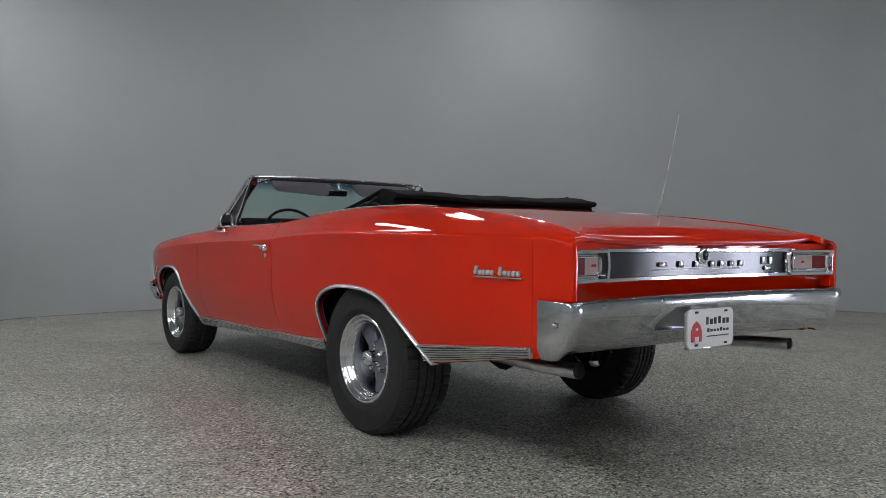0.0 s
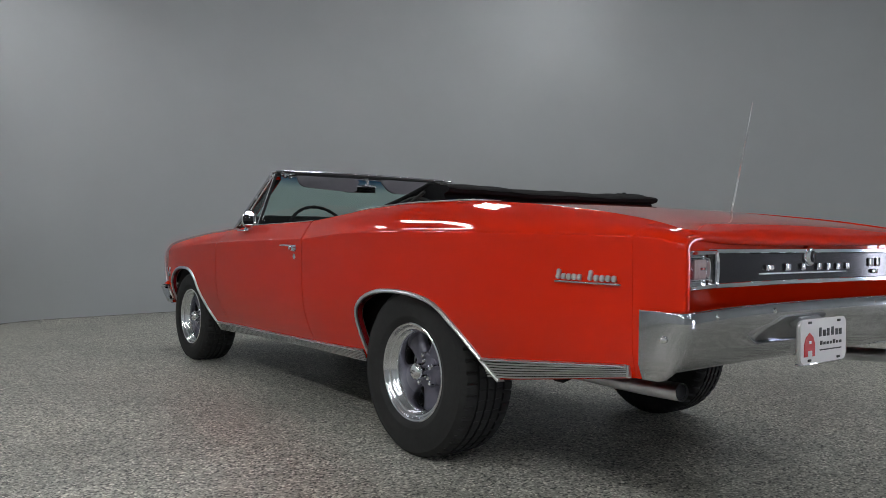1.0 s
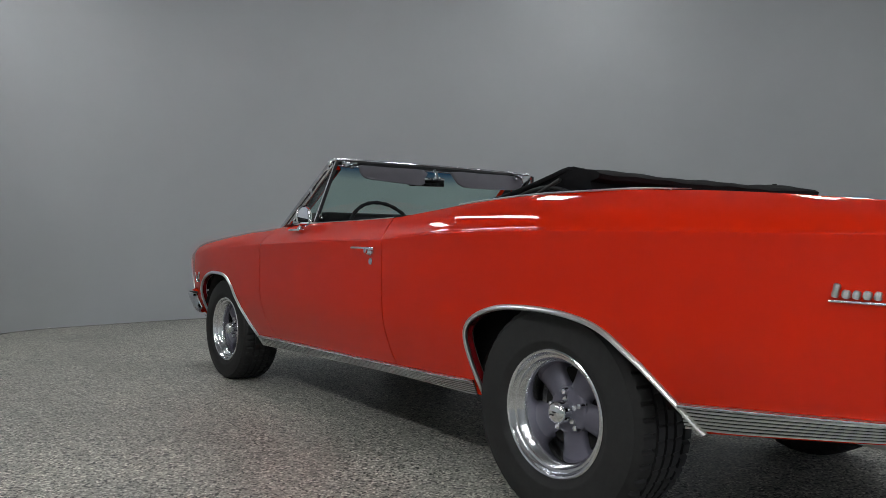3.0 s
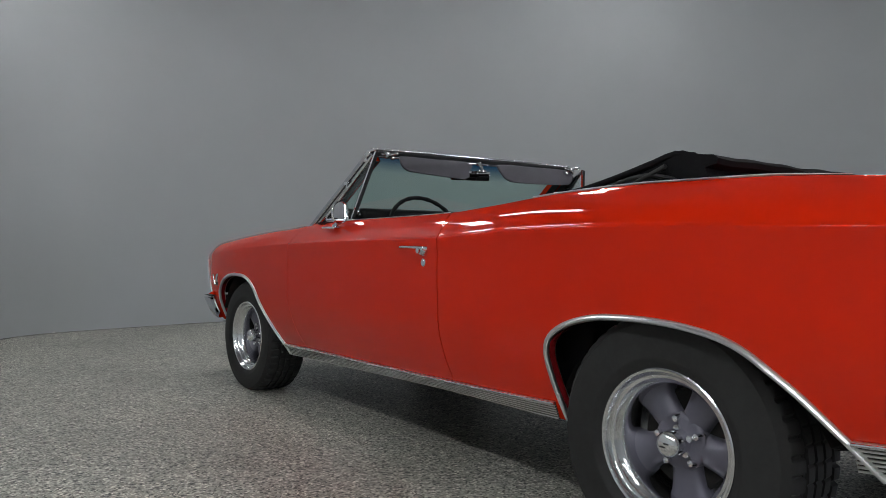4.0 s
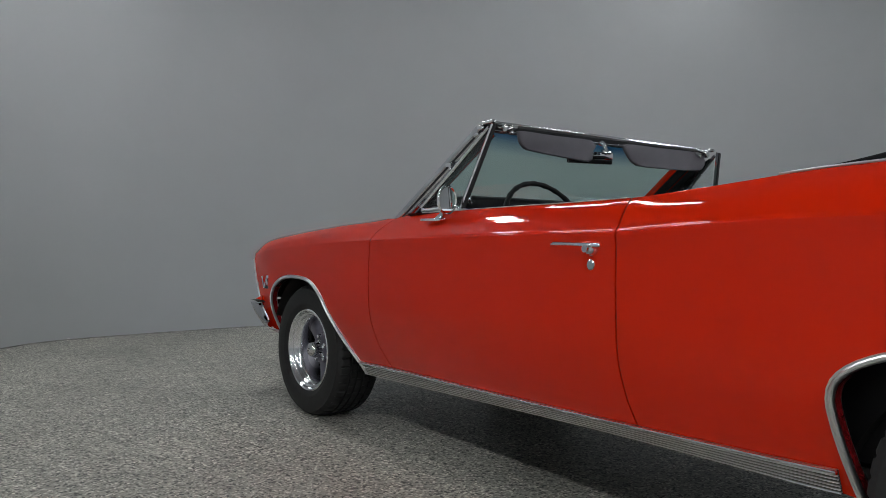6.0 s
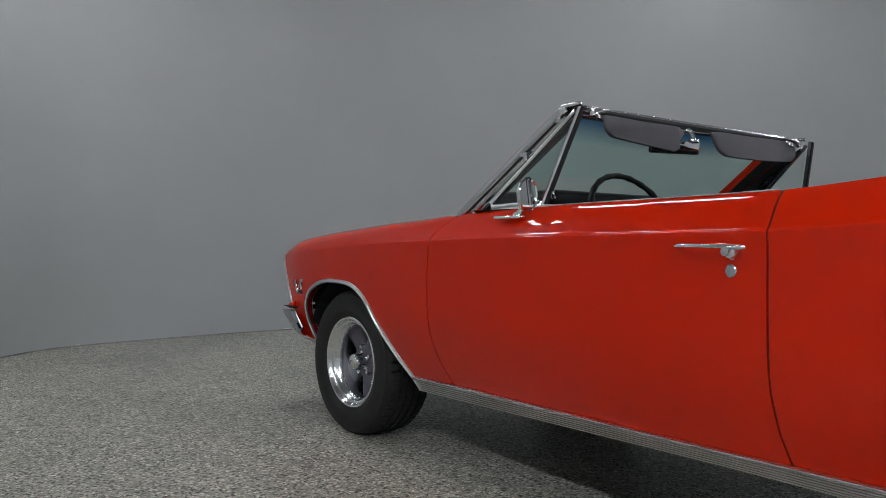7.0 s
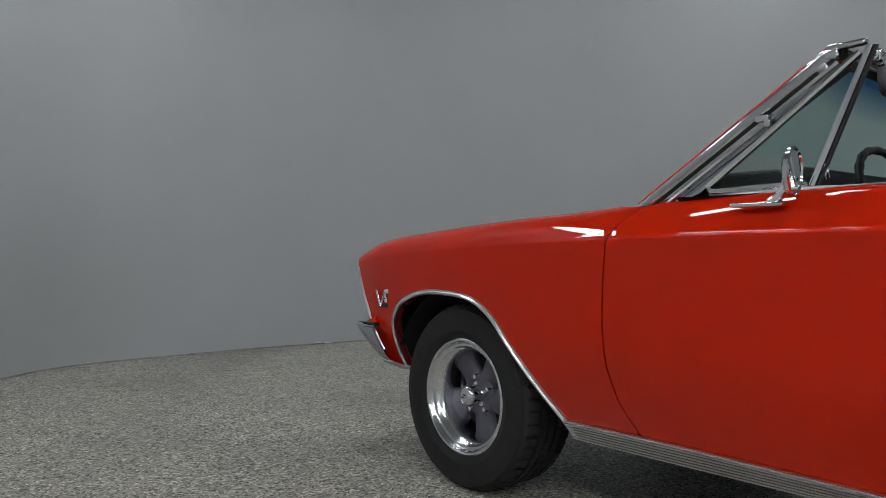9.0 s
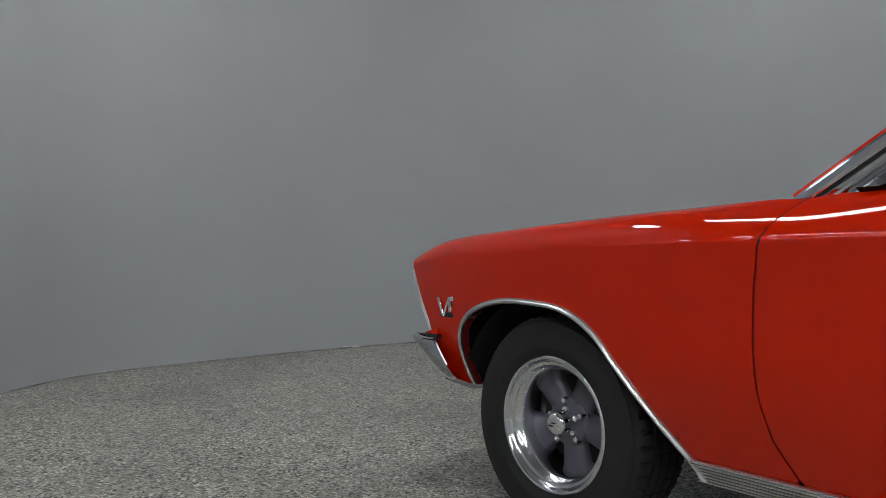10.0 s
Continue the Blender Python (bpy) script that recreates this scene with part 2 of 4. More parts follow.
wall_rows = []
for p in ring:
    out = (p - mid).normalized() * .15
    wall_rows.append([(p.x, p.y, -.16), (p.x, p.y, .6), (p.x, p.y, 1.6), (p.x, p.y, CEILING), (p.x + out.x, p.y + out.y, CEILING), (p.x + out.x, p.y + out.y, -.16)])
tagged(mesh_object("wall", *grid(wall_rows, close_u=True, close_v=True), WALL, sharp=40), "smooth curved pale grey studio wall meeting the floor", "wall", kind="structure")
tagged(mesh_object("floor", [(x, y, ground(y) + d) for d in (0, -.1) for x, y in ((-14, -14), (14, -14), (14, 14), (-14, 14))],
                   [(0, 1, 2, 3), (7, 6, 5, 4), (0, 4, 5, 1), (1, 5, 6, 2), (2, 6, 7, 3), (3, 7, 4, 0)], FLOOR, smooth=False), "grey speckled sealed studio floor", "floor", kind="structure")
tagged(mesh_object("ceiling", *block(0, -1, CEILING + .06, 18, 18, .12, 0), CEIL, smooth=False), "plain grey studio ceiling", "ceiling", kind="structure")


def hanging_light(x, y, z, long, centres, wide):
    """Lit panels side by side under a white plate, hung on two rods."""
    top = thing("hanging_light", "white hanging studio light with lit diffusers" if len(centres) > 1 else "long white hanging studio light with one lit diffuser", "lamp", (x, y, z))
    mesh_object("housing", *block(0, 0, .055, 2 * max(centres) + wide + .06, long + .06, .03, .008), HOUSING, top, sharp=40)
    for c in centres:
        mesh_object("diffuser", *block(c, 0, 0, wide, long, .07, .012), TUBE, top, sharp=60)
    for k in (-.4 * long, .4 * long):
        mesh_object("rod", *tube([(0, k, .05), (0, k, CEILING - z)], .006, 8), HOUSING, top)
    return tagged(top, group="hanging lights")


# long strips along the side from which the car is seen, double lights over its near front, over the camera's start and beyond the car
for y in (.2, -1.6, -3.4, -5.2):
    hanging_light(-4.2, y, LAMP_Z, 1.4, (0,), .20)
hanging_light(-4.2, 1.75, LAMP_Z, .6, (0,), .20)
# the three at x = -2.9 are unseen fill, added to brighten the floor
ROWS = ((-2.9, LAMP_Z + .6, (-1.8, -3.4, -5.2)), (-1.7, LAMP_Z, (5.1,)), (1.4, LAMP_Z + .6, (3.95, -4.1, -6.4)))
for x, z, places in ROWS:
    for y in places:
        hanging_light(x, y, z, .34, (-.16, .16), .20)
# wide ones beyond the car, unseen and spread to soften its shadow
for y in (3.95, 1.65, -.65, -2.95, -5.8):
    hanging_light(3.7, y, LAMP_Z + .6, .14 if y > -1 else .20, (-.45, .45), .36)
# a narrow one over the near front wing
hanging_light(-.86, 3.65, LAMP_Z, 1.25, (0,), .15)
# one small light near the far wall
hanging_light(3.9, 4.5, 4.70, .20, (0,), .11)
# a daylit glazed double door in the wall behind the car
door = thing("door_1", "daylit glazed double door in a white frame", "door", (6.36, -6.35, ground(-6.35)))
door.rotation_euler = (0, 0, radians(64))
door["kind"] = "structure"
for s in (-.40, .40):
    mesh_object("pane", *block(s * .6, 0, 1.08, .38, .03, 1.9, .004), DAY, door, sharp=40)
for cx, cz, sx, sz in ((-.49, 1.06, .12, 2.12), (.49, 1.06, .12, 2.12), (0, 1.08, .10, 1.9), (0, 2.08, .86, .10), (0, .07, .86, .12)):
    mesh_object("door_frame", *block(cx, 0, cz, sx, .08, sz, .008), HOUSING, door, sharp=40)

foot = []
for p in ring:
    d = (mid - p).normalized()
    foot.append([tuple(p + d * o + Vector((0, 0, z + ground(p.y)))) for o, z in ((-.01, .011), (.004, .010), (.006, .006), (.008, .001), (-.01, .001))])
tagged(mesh_object("trim", *grid(foot, close_u=True, close_v=True), FOOT_LINE, sharp=40), "thin uneven darker grey line along the wall's foot", "sealant", kind="structure")
# chipped plaster at the foot of the wall
rng = random.Random(4)
for x, y, w in ((.50, 6.60, .06), (.60, 6.595, .03), (-1.30, 6.37, .03)):
    best = min(ring, key=lambda p: (p.x - x) ** 2 + (p.y - y) ** 2)
    d = (mid - best).normalized()
    side = Vector((-d.y, d.x, 0))
    line = [(w * math.cos(a) * (.6 + .7 * rng.random()), .010 + .012 * math.sin(a) * (.6 + .6 * rng.random())) for a in np.linspace(0, 2 * math.pi, 13)[:-1]]
    o = Vector((x, y, ground(y))) - d * ((Vector((x, y, 0)) - best).dot(d)) + d * .006
    v = [tuple(o + side * a + Vector((0, 0, max(b, .001)))) for a, b in line] + [tuple(o - d * .006 + side * a + Vector((0, 0, max(b, .001)))) for a, b in line]
    tagged(mesh_object("trim", v, [tuple(range(12))] + [(i, 12 + i, 12 + (i + 1) % 12, (i + 1) % 12) for i in range(12)], BASE_DIRT, smooth=False), "chipped pale plaster at the wall's foot", "wall", kind="structure")

# ---- the car ----
car = thing("car", "red sixties two-door convertible with folded black top on studio floor", "car")

def curve(v, table):
    """Smooth interpolation in a table of (place, value) rows (monotone cubic)."""
    xs, ys = np.array([r[0] for r in table], float), np.array([r[1] for r in table], float)
    o = np.argsort(xs)
    xs, ys = xs[o], ys[o]
    h = np.diff(xs)
    d = np.diff(ys) / h
    m = np.zeros(len(xs))
    m[1:-1] = np.where(d[:-1] * d[1:] > 0, 2 * d[:-1] * d[1:] / np.where(d[:-1] + d[1:] == 0, 1, d[:-1] + d[1:]), 0)
    m[0], m[-1] = d[0], d[-1]
    v = np.clip(np.asarray(v, float), xs[0], xs[-1])
    i = np.clip(np.searchsorted(xs, v) - 1, 0, len(xs) - 2)
    t = (v - xs[i]) / h[i]
    return ys[i] * (1 + 2 * t) * (1 - t) ** 2 + m[i] * h[i] * t * (1 - t) ** 2 + ys[i + 1] * t * t * (3 - 2 * t) + m[i + 1] * h[i] * t * t * (t - 1)


# the car's left side, by the place along the car (rear axle at 0, nose ahead)
WIDE = [(3.70, .760), (3.5, .792), (3.3, .808), (3.0, .818), (2.2, .825), (1.0, .832), (.4, .842), (0, .850), (-.5, .852), (-.85, .845), (-1.1, .824), (-1.26, .795)]
CREASE = [(3.70, .742), (3.5, .765), (3.0, .800), (2.45, .830), (2.0, .845), (1.5, .857), (.98, .868), (.77, .880), (.48, .895), (0, .900), (-.3, .897), (-.7, .892), (-1.1, .885), (-1.2, .880), (-1.26, .868)]
TOP = [(3.70, .766), (3.64, .790), (3.47, .837), (3.19, .866), (2.75, .900), (2.5, .915), (2.23, .929), (1.66, .946), (1.2, .952), (.97, .958), (.75, .976), (.43, 1.006), (.1, 1.019), (-.17, 1.018), (-.4, 1.008), (-.6, .993), (-.76, .977), (-.91, .96), (-1.07, .936), (-1.14, .923), (-1.2, .910), (-1.235, .901), (-1.26, .888)]
TOPX = [(3.70, .720), (3.2, .715), (2.5, .715), (2.2, .730), (1.66, .760), (1.0, .768), (.75, .755), (.4, .725), (0, .700), (-.6, .687), (-1.0, .698), (-1.26, .735)]
LOW = .32
TUCK = .080
ROLL = .14
RIDGE = .0045


def side_point(y, q):
    """The skin's left side: x, z at y and height q; q runs on past the crease over the shoulder (ROLL long)."""
    w, zc, zt, xt = curve(y, WIDE), curve(y, CREASE), curve(y, TOP), curve(y, TOPX)
    u = np.clip((zc - q) / (zc - LOW), 0, 1.2)
    tuck = TUCK + .03 * np.clip((.2 - np.asarray(y, float)) / .5, 0, 1)
    xl = w - .3 * tuck * np.clip(u - .2, 0, 1) ** 2 / .64 - .7 * tuck * np.clip(u - .52, 0, 1) ** 1.6 / .309 - .003 * (np.clip(.25 - u, 0, 1) / .25) ** 2
    v = np.clip((q - zc) / ROLL, 0, 1)
    xc = w - .003
    x1, z1 = xc - .13 * (xc - xt), zt - .03 * (zt - zc)
    soft = np.clip((np.asarray(y, float) - 2.15) / .5, 0, 1)
    soft = .10 + .90 * soft * soft * (3 - 2 * soft)
    # ahead of the door the shoulder is one soft roll; behind, a flat slope between a tight crease and a tight upper edge
    ux_, uz_ = xt + .07 * (xc - xt), zt - .02 * (zt - zc)
    # the upper edge is tighter along the door than on the quarter
    knee = .86 + .09 * np.clip((np.asarray(y, float) - .90) / .06, 0, 1)
    px_, pz_ = xc + (knee + .06 * (1 - knee) / .14) * (ux_ - xc), zc + (knee + .06 * (1 - knee) / .14) * (uz_ - zc)
    s_, w_ = np.clip(v / knee, 0, 1), np.clip((v - knee) / (1 - knee), 0, 1)
    bulge = .002 + .006 * np.clip((.95 - np.asarray(y, float)) / .3, 0, 1)
    e = 1 - v
    xr = xc * e ** 2 + 2 * x1 * v * e + xt * v * v
    zr = zc * e ** 2 + 2 * z1 * v * e + zt * v * v
    xs_ = np.where(v < knee, xc + (px_ - xc) * s_ + bulge * np.sin(math.pi * s_), px_ * (1 - w_) ** 2 + 2 * ux_ * w_ * (1 - w_) + xt * w_ * w_)
    zs_ = np.where(v < knee, zc + (pz_ - zc) * s_ + .5 * bulge * np.sin(math.pi * s_), pz_ * (1 - w_) ** 2 + 2 * uz_ * w_ * (1 - w_) + zt * w_ * w_)
    xu, zu = xr * soft + xs_ * (1 - soft), zr * soft + zs_ * (1 - soft)
    up = q > zc
    ridge = RIDGE * np.exp(-((q - zc) / np.where(q > zc, .0065, .035)) ** 2) * np.clip((2.75 - np.asarray(y, float)) / .5, 0, 1)
    return -np.where(up, xu, xl) - ridge, np.where(up, zu, q)


def skin(y, q):
    x, z = side_point(np.asarray(y, float), np.asarray(q, float))
    return x, z


def skin_at(y, z, off=0.0):
    """The point of the left skin at y and height z below the crease, moved outwards by off."""
    x, z2 = side_point(np.array([y]), np.array([z]))
    return (float(x[0]) - off, y, float(z2[0]))


def inside(poly, a, b):
    hit = False
    for (x1, y1), (x2, y2) in zip(poly, poly[1:] + poly[:1]):
        if (y1 > b) != (y2 > b) and a < (x2 - x1) * (b - y1) / (y2 - y1) + x1:
            hit = not hit
    return hit


def panel(outline, flange=.03, step=.035):
    """A body panel cut from the left skin along an outline of (y, q), with a flange turned inwards all round."""
    edge = []
    n = len(outline)
    for i in range(n):
        a, b = Vector(outline[i]), Vector(outline[(i + 1) % n])
        m = max(1, int((b - a).length / .02))
        edge += [tuple(a + (b - a) * k / m) for k in range(m)]
    offs = [-.62 + .03 * k for k in range(16)] + [-.14, -.11, -.085, -.06, -.04, -.025, -.016, -.011, -.0075, -.005, -.0025, 0, .0025, .005, .0075, .011, .016, .023, .033, .046, .06, .075, .09, .105, .12, .132]
    ys = np.arange(min(p[0] for p in edge) + .012, max(p[0] for p in edge), step)
    pts = list(edge)
    tight = np.array(edge)
    for y in ys:
        zc = float(curve(y, CREASE))
        for o in offs:
            q = zc + o
            if np.min((tight[:, 0] - y) ** 2 + (tight[:, 1] - q) ** 2) > .008 ** 2 and inside(edge, y, q):
                pts.append((float(y), q))
    k = len(edge)
    v2, _, f2, *_ = delaunay_2d_cdt([Vector(p) for p in pts], [], [list(range(k))], 1, 1e-5)
    y = np.array([p[0] for p in v2])
    q = np.array([p[1] for p in v2])
    x, z = skin(y, q)
    verts = [(a, b, c) for a, b, c in zip(x, y, z)]
    faces = []
    for f in f2:
        a, b, c = (v2[i] for i in f[:3])
        s = (b[0] - a[0]) * (c[1] - a[1]) - (b[1] - a[1]) * (c[0] - a[0])
        faces.append(tuple(f) if s < 0 else tuple(reversed(f)))
    ey, eq = np.array([p[0] for p in edge]), np.array([p[1] for p in edge])
    ex, ez = skin(ey, eq)
    rim = [(a, b, c) for a, b, c in zip(ex, ey, ez)]
    zc = curve(ey, CREASE)
    low = np.clip((eq - zc) / ROLL, 0, 1)
    back = [(a + flange * (1 - .7 * l), b, c - flange * .8 * l) for (a, b, c), l in zip(rim, low)]
    m = len(rim)
    area = sum(edge[i][0] * edge[(i + 1) % m][1] - edge[(i + 1) % m][0] * edge[i][1] for i in range(m))
    ff = [(i, (i + 1) % m, m + (i + 1) % m, m + i) for i in range(m)]
    if area < 0:
        ff = [tuple(reversed(f)) for f in ff]
    return join((verts, faces), (rim + back, ff))


REAR_ARCH = [(.362, .335), (.380, .41), (.394, .48), (.400, .535), (.388, .575), (.358, .606), (.312, .631), (.255, .650), (.18, .665), (.09, .671), (0, .672), (-.08, .668), (-.15, .659), (-.21, .646), (-.265, .624), (-.315, .594), (-.358, .566), (-.400, .534), (-.475, .465), (-.535, .402)]
FRONT_ARCH = [(3.335, .353), (3.348, .42), (3.350, .49), (3.335, .55), (3.29, .598), (3.22, .631), (3.14, .651), (3.05, .660), (2.92, .659), (2.85, .651), (2.79, .632), (2.74, .605), (2.70, .574), (2.66, .530), (2.60, .462), (2.54, .390), (2.475, .313), (2.452, .262)]
DOOR_FRONT = [(2.205, .335), (2.245, .41), (2.265, .50), (2.272, .61), (2.271, .73), (2.266, .80), (2.262, .845)]
DOOR_REAR = [(.925, .365), (.940, .43), (.950, .52), (.953, .64), (.955, .76), (.957, .868)]
NOSE = [(3.690, .755), (3.680, .72), (3.656, .685), (3.605, .615), (3.549, .545), (3.505, .46), (3.475, .40), (3.455, .357)]


def top_q(y):
    return float(curve(y, CREASE)) + ROLL


def rocker_top(y):
    return float(curve(y, [(-1.26, .545), (-1.10, .533), (-.836, .506), (-.463, .466), (.41, .386), (.99, .361), (1.57, .342), (2.08, .328), (2.47, .312)]))


def rocker_low(y):
    return float(curve(y, [(-1.26, .52), (-1.10, .499), (-.83, .455), (-.519, .408), (.41, .335), (1.0, .320), (1.59, .296), (2.2, .268), (2.47, .256)]))


def top_run(a, b, n=30):
    return [(a + (b - a) * k / n, top_q(a + (b - a) * k / n)) for k in range(n + 1)]


GAP = .0031
fender_line = NOSE[::-1] + [(3.693, top_q(3.693))] + top_run(3.66, 2.30) + [(2.205, top_q(2.205) - .012), (2.232, top_q(2.232) - .055), (2.254, .880)] + [(y + GAP, q) for y, q in DOOR_FRONT[::-1]] + [(2.218, .316), (2.30, .305)] + FRONT_ARCH[::-1]
door_line = [(y - GAP, q) for y, q in DOOR_FRONT] + [(2.250, .880), (2.227, top_q(2.23) - .055), (2.198, top_q(2.2) - .012)] + top_run(2.15, .975) + [(.965, top_q(.96))] + [(y + GAP, q) for y, q in DOOR_REAR[::-1]] + [(1.4, rocker_top(1.4) - .006), (2.0, rocker_top(2.0) - .006), (2.185, rocker_top(2.185) - .006)]
quarter_line = [(y - GAP, q) for y, q in DOOR_REAR] + [(.958, top_q(.958))] + top_run(.93, -1.122, 50) + [(-1.127, .86), (-1.129, .75), (-1.127, .65), (-1.124, .50)] + REAR_ARCH[::-1] + [(.45, .34), (.7, .34)]
end_line = [(-1.1252, .50), (-1.1282, .65), (-1.1302, .75), (-1.1282, .86)] + top_run(-1.1232, -1.255, 8) + [(-1.262, .80), (-1.262, .692), (-1.20, .680), (-1.152, .665), (-1.150, .50)]
for name, line in (("front_fender", fender_line), ("door", door_line), ("quarter_panel", quarter_line), ("quarter_extension", end_line)):
    shape = panel(line)
    left = mesh_object(name, *shape, RED, car)
    right = mesh_object(name, *mirror(shape), RED, car)
    if name == "door":
        door_left, door_right = left, right
    if name == "front_fender":
        fender_left, fender_right = left, right
    if name == "quarter_extension":
        end_left, end_right = left, right
    if name == "quarter_panel":
        quarter_left, quarter_right = left, right


def both(name, shape, mat, parents, label="", sharp=35):
    """One piece on the left and its mirror image on the right."""
    return (mesh_object(name, *shape, mat, parents[0], label, sharp=sharp), mesh_object(name, *mirror(shape), mat, parents[1], label, sharp=sharp))


SIDES = (car, car)
CENTRE = -.025


def seam(points):
    """A dark strip filling the gap between two panels, in place of its shade."""
    out = []
    for (y0, q0), (y1, q1) in zip(points, points[1:]):
        for k in range(6):
            y, q = y0 + (y1 - y0) * k / 6, q0 + (q1 - q0) * k / 6
            out.append(skin_at(y, q, -.0075))
    return tube(out + [skin_at(*points[-1], -.0075)], .0036, 6)


both("door_seal", seam(DOOR_FRONT + [(2.252, .880), (2.2295, top_q(2.23) - .055), (2.2015, top_q(2.2) - .014)]), SEAL, (door_left, door_right), "black door weatherstrip")
both("door_seal", seam(DOOR_REAR + [(.9615, top_q(.96) - .004)]), SEAL, (door_left, door_right), "black door weatherstrip")


def middle(vf):
    """Lays a piece built about x = 0 onto the car's own centre line, keeping its left edge."""
    v, f = vf
    return [(CENTRE + p[0] * (1 + CENTRE / .8), p[1], p[2]) for p in v], f


def lip(points):
    """A bright moulding along a wheel opening."""
    line = smooth_line([(0, y, q) for y, q in points], .018)
    path, sides, outs = [], [], []
    for i, p in enumerate(line):
        d = line[min(i + 1, len(line) - 1)] - line[max(i - 1, 0)]
        s = Vector((0, d.z, -d.y)).normalized()
        path.append(skin_at(p.y, p.z))
        sides.append(s)
        outs.append((-1, 0, 0))
    return path, sides, outs


for pts in (FRONT_ARCH, REAR_ARCH):
    path, sides, outs = lip(pts)
    c = sum((Vector(p) for p in path), Vector()) / len(path)
    if (Vector(path[len(path) // 2]) - c).dot(Vector(sides[len(path) // 2])) < 0:
        sides = [-s for s in sides]
    both("wheel_lip_moulding", sweep(path, sides, outs, [(-.015, -.03), (-.015, .005), (-.012, .009), (-.007, .009), (-.003, .005), (.001, .005), (.003, -.004)]), SATIN, SIDES, "bright wheel opening moulding")

    # inner edges in dark lens red, standing in for shaded body paint
    inner = [(p[0] + .004, p[1] - .016 * Vector(d).y, p[2] - .016 * Vector(d).z) for p, d in zip(path, sides)]
    both("arch_flange", grid([[p, (p[0] + .012, p[1], p[2]), (p[0] + .022, p[1], p[2])] for p in inner]), LENS_SHADE_RED, SIDES, "red inner edge of the wheel opening")


def foot_x(y, z):
    return skin_at(y, max(z, .34 if y < .5 else z), 0)[0]


def foot_base(y0, y1, n=40):
    """The dark ground of a ribbed moulding along the foot of the body."""
    rows = []
    for i in range(n + 1):
        y = y0 + (y1 - y0) * i / n
        zt, zl = rocker_top(y), rocker_low(y)
        row = [(foot_x(y, zt + (zl - zt) * a) - .003, y, zt + (zl - zt) * a) for a in np.linspace(-.02, 1, 7)]
        row.append((row[-1][0] + .05, y, zl - .004))
        rows.append(row)
    return grid(rows)


def foot_rib(y0, y1, a, half, proud, n=40):
    """One bright rib of the moulding, at the share a of its height."""
    rows = []
    for i in range(n + 1):
        y = y0 + (y1 - y0) * i / n
        zt, zl = rocker_top(y), rocker_low(y)
        z = zt + (zl - zt) * a
        h = half * (zt - zl)
        row = []
        for dz, o in ((h, .002), (h * .8, proud), (-h * .5, proud + .001), (-h, .002)):
            row.append((foot_x(y, z + dz) - o, y, z + dz))
        rows.append(row)
    return grid(rows)


for name, y0, y1, label in (("rocker_moulding", .392, 2.475, "ribbed bright rocker moulding"), ("quarter_moulding", -1.105, -.478, "ribbed bright lower quarter moulding")):
    pair = both(name, foot_base(y0, y1), SEAL, SIDES, label)
    both("moulding_edge", foot_rib(y0, y1, .04, .10, .012), SATIN, pair, "bright upper edge")
    # a bead added on the top edge so that it catches the lamps' highlight
    both("moulding_bead", tube([(foot_x(y, rocker_top(y)) - .011, y, rocker_top(y) - .003) for y in np.linspace(y0, y1, 40)], .0048, 10), ALLOY, pair, "bright rounded bead")
    for k in range(6):
        both("rib", foot_rib(y0, y1, .24 + .145 * k, .052, .008), SATIN, pair)
zt, zl = rocker_top(-1.105), rocker_low(-1.105)
x0 = skin_at(-1.105, .51)[0]
both("moulding_end", block(x0 - .004, -1.108, (zt + zl) / 2, .016, .010, zt - zl + .002, .003), SATIN, SIDES)
# inner sill and valance below the mouldings
rows = []
for i in range(30):
    y = .30 + (2.5 - .30) * i / 29
    z = rocker_low(y)
    x = skin_at(y, rocker_low(y))[0]
    rows.append([(x + .004, y, z + .004), (x + .04, y, z - .004), (x + .16, y, z + .004), (x + .20, y, z + .08)])
both("sill", grid(rows), LINER, SIDES)

# hood, cowl, deck
rows = []
for i in range(36):
    y = 2.30 + (3.70 - 2.30) * i / 35
    xt, zt = float(curve(y, TOPX)) - .005, float(curve(y, TOP))
    rows.append([(xt * t, y + (.02 * (1 - t * t) if i == 35 else 0), zt - .002 + .012 * (1 - t * t)) for t in np.linspace(-1, 1, 25)])
mesh_object("hood", *middle(grid(rows)), RED, car)
rows = []
for i in range(8):
    y = 2.12 + (2.296 - 2.12) * i / 7
    xt, zt = float(curve(y, TOPX)) + .002, float(curve(y, TOP))
    rows.append([(xt * t, y, zt - .004 + .010 * (1 - t * t)) for t in np.linspace(-1, 1, 21)])
mesh_object("cowl", *middle(grid(rows)), RED, car)
LID = [(-.30, 1.016), (-.6, .990), (-.9, .953), (-1.05, .930), (-1.13, .914), (-1.18, .900), (-1.205, .884), (-1.208, .866)]
rows = []
for y, z in [(float(a), float(curve(a, LID))) for a in np.linspace(-.42, -1.19, 26)] + [(-1.203, .886), (-1.210, .876), (-1.208, .862), (-1.19, .858)]:
    xt, zt = float(curve(y, TOPX)) - .012, float(curve(y, TOP))
    rows.append([(xt * t, y + .035 * (1 - t * t) * (1 if y < -1.1 else 0) * min(1, (-1.1 - y) / .1 if y < -1.1 else 0), z * (1 - abs(t) ** 4) + min(zt - .003, z + .022) * abs(t) ** 4 + .010 * (1 - t * t) * (1 if y > -1.15 else .3)) for t in np.linspace(-1, 1, 33)])
mesh_object("trunk_lid", *middle(grid(rows)), RED, car)
rows = []
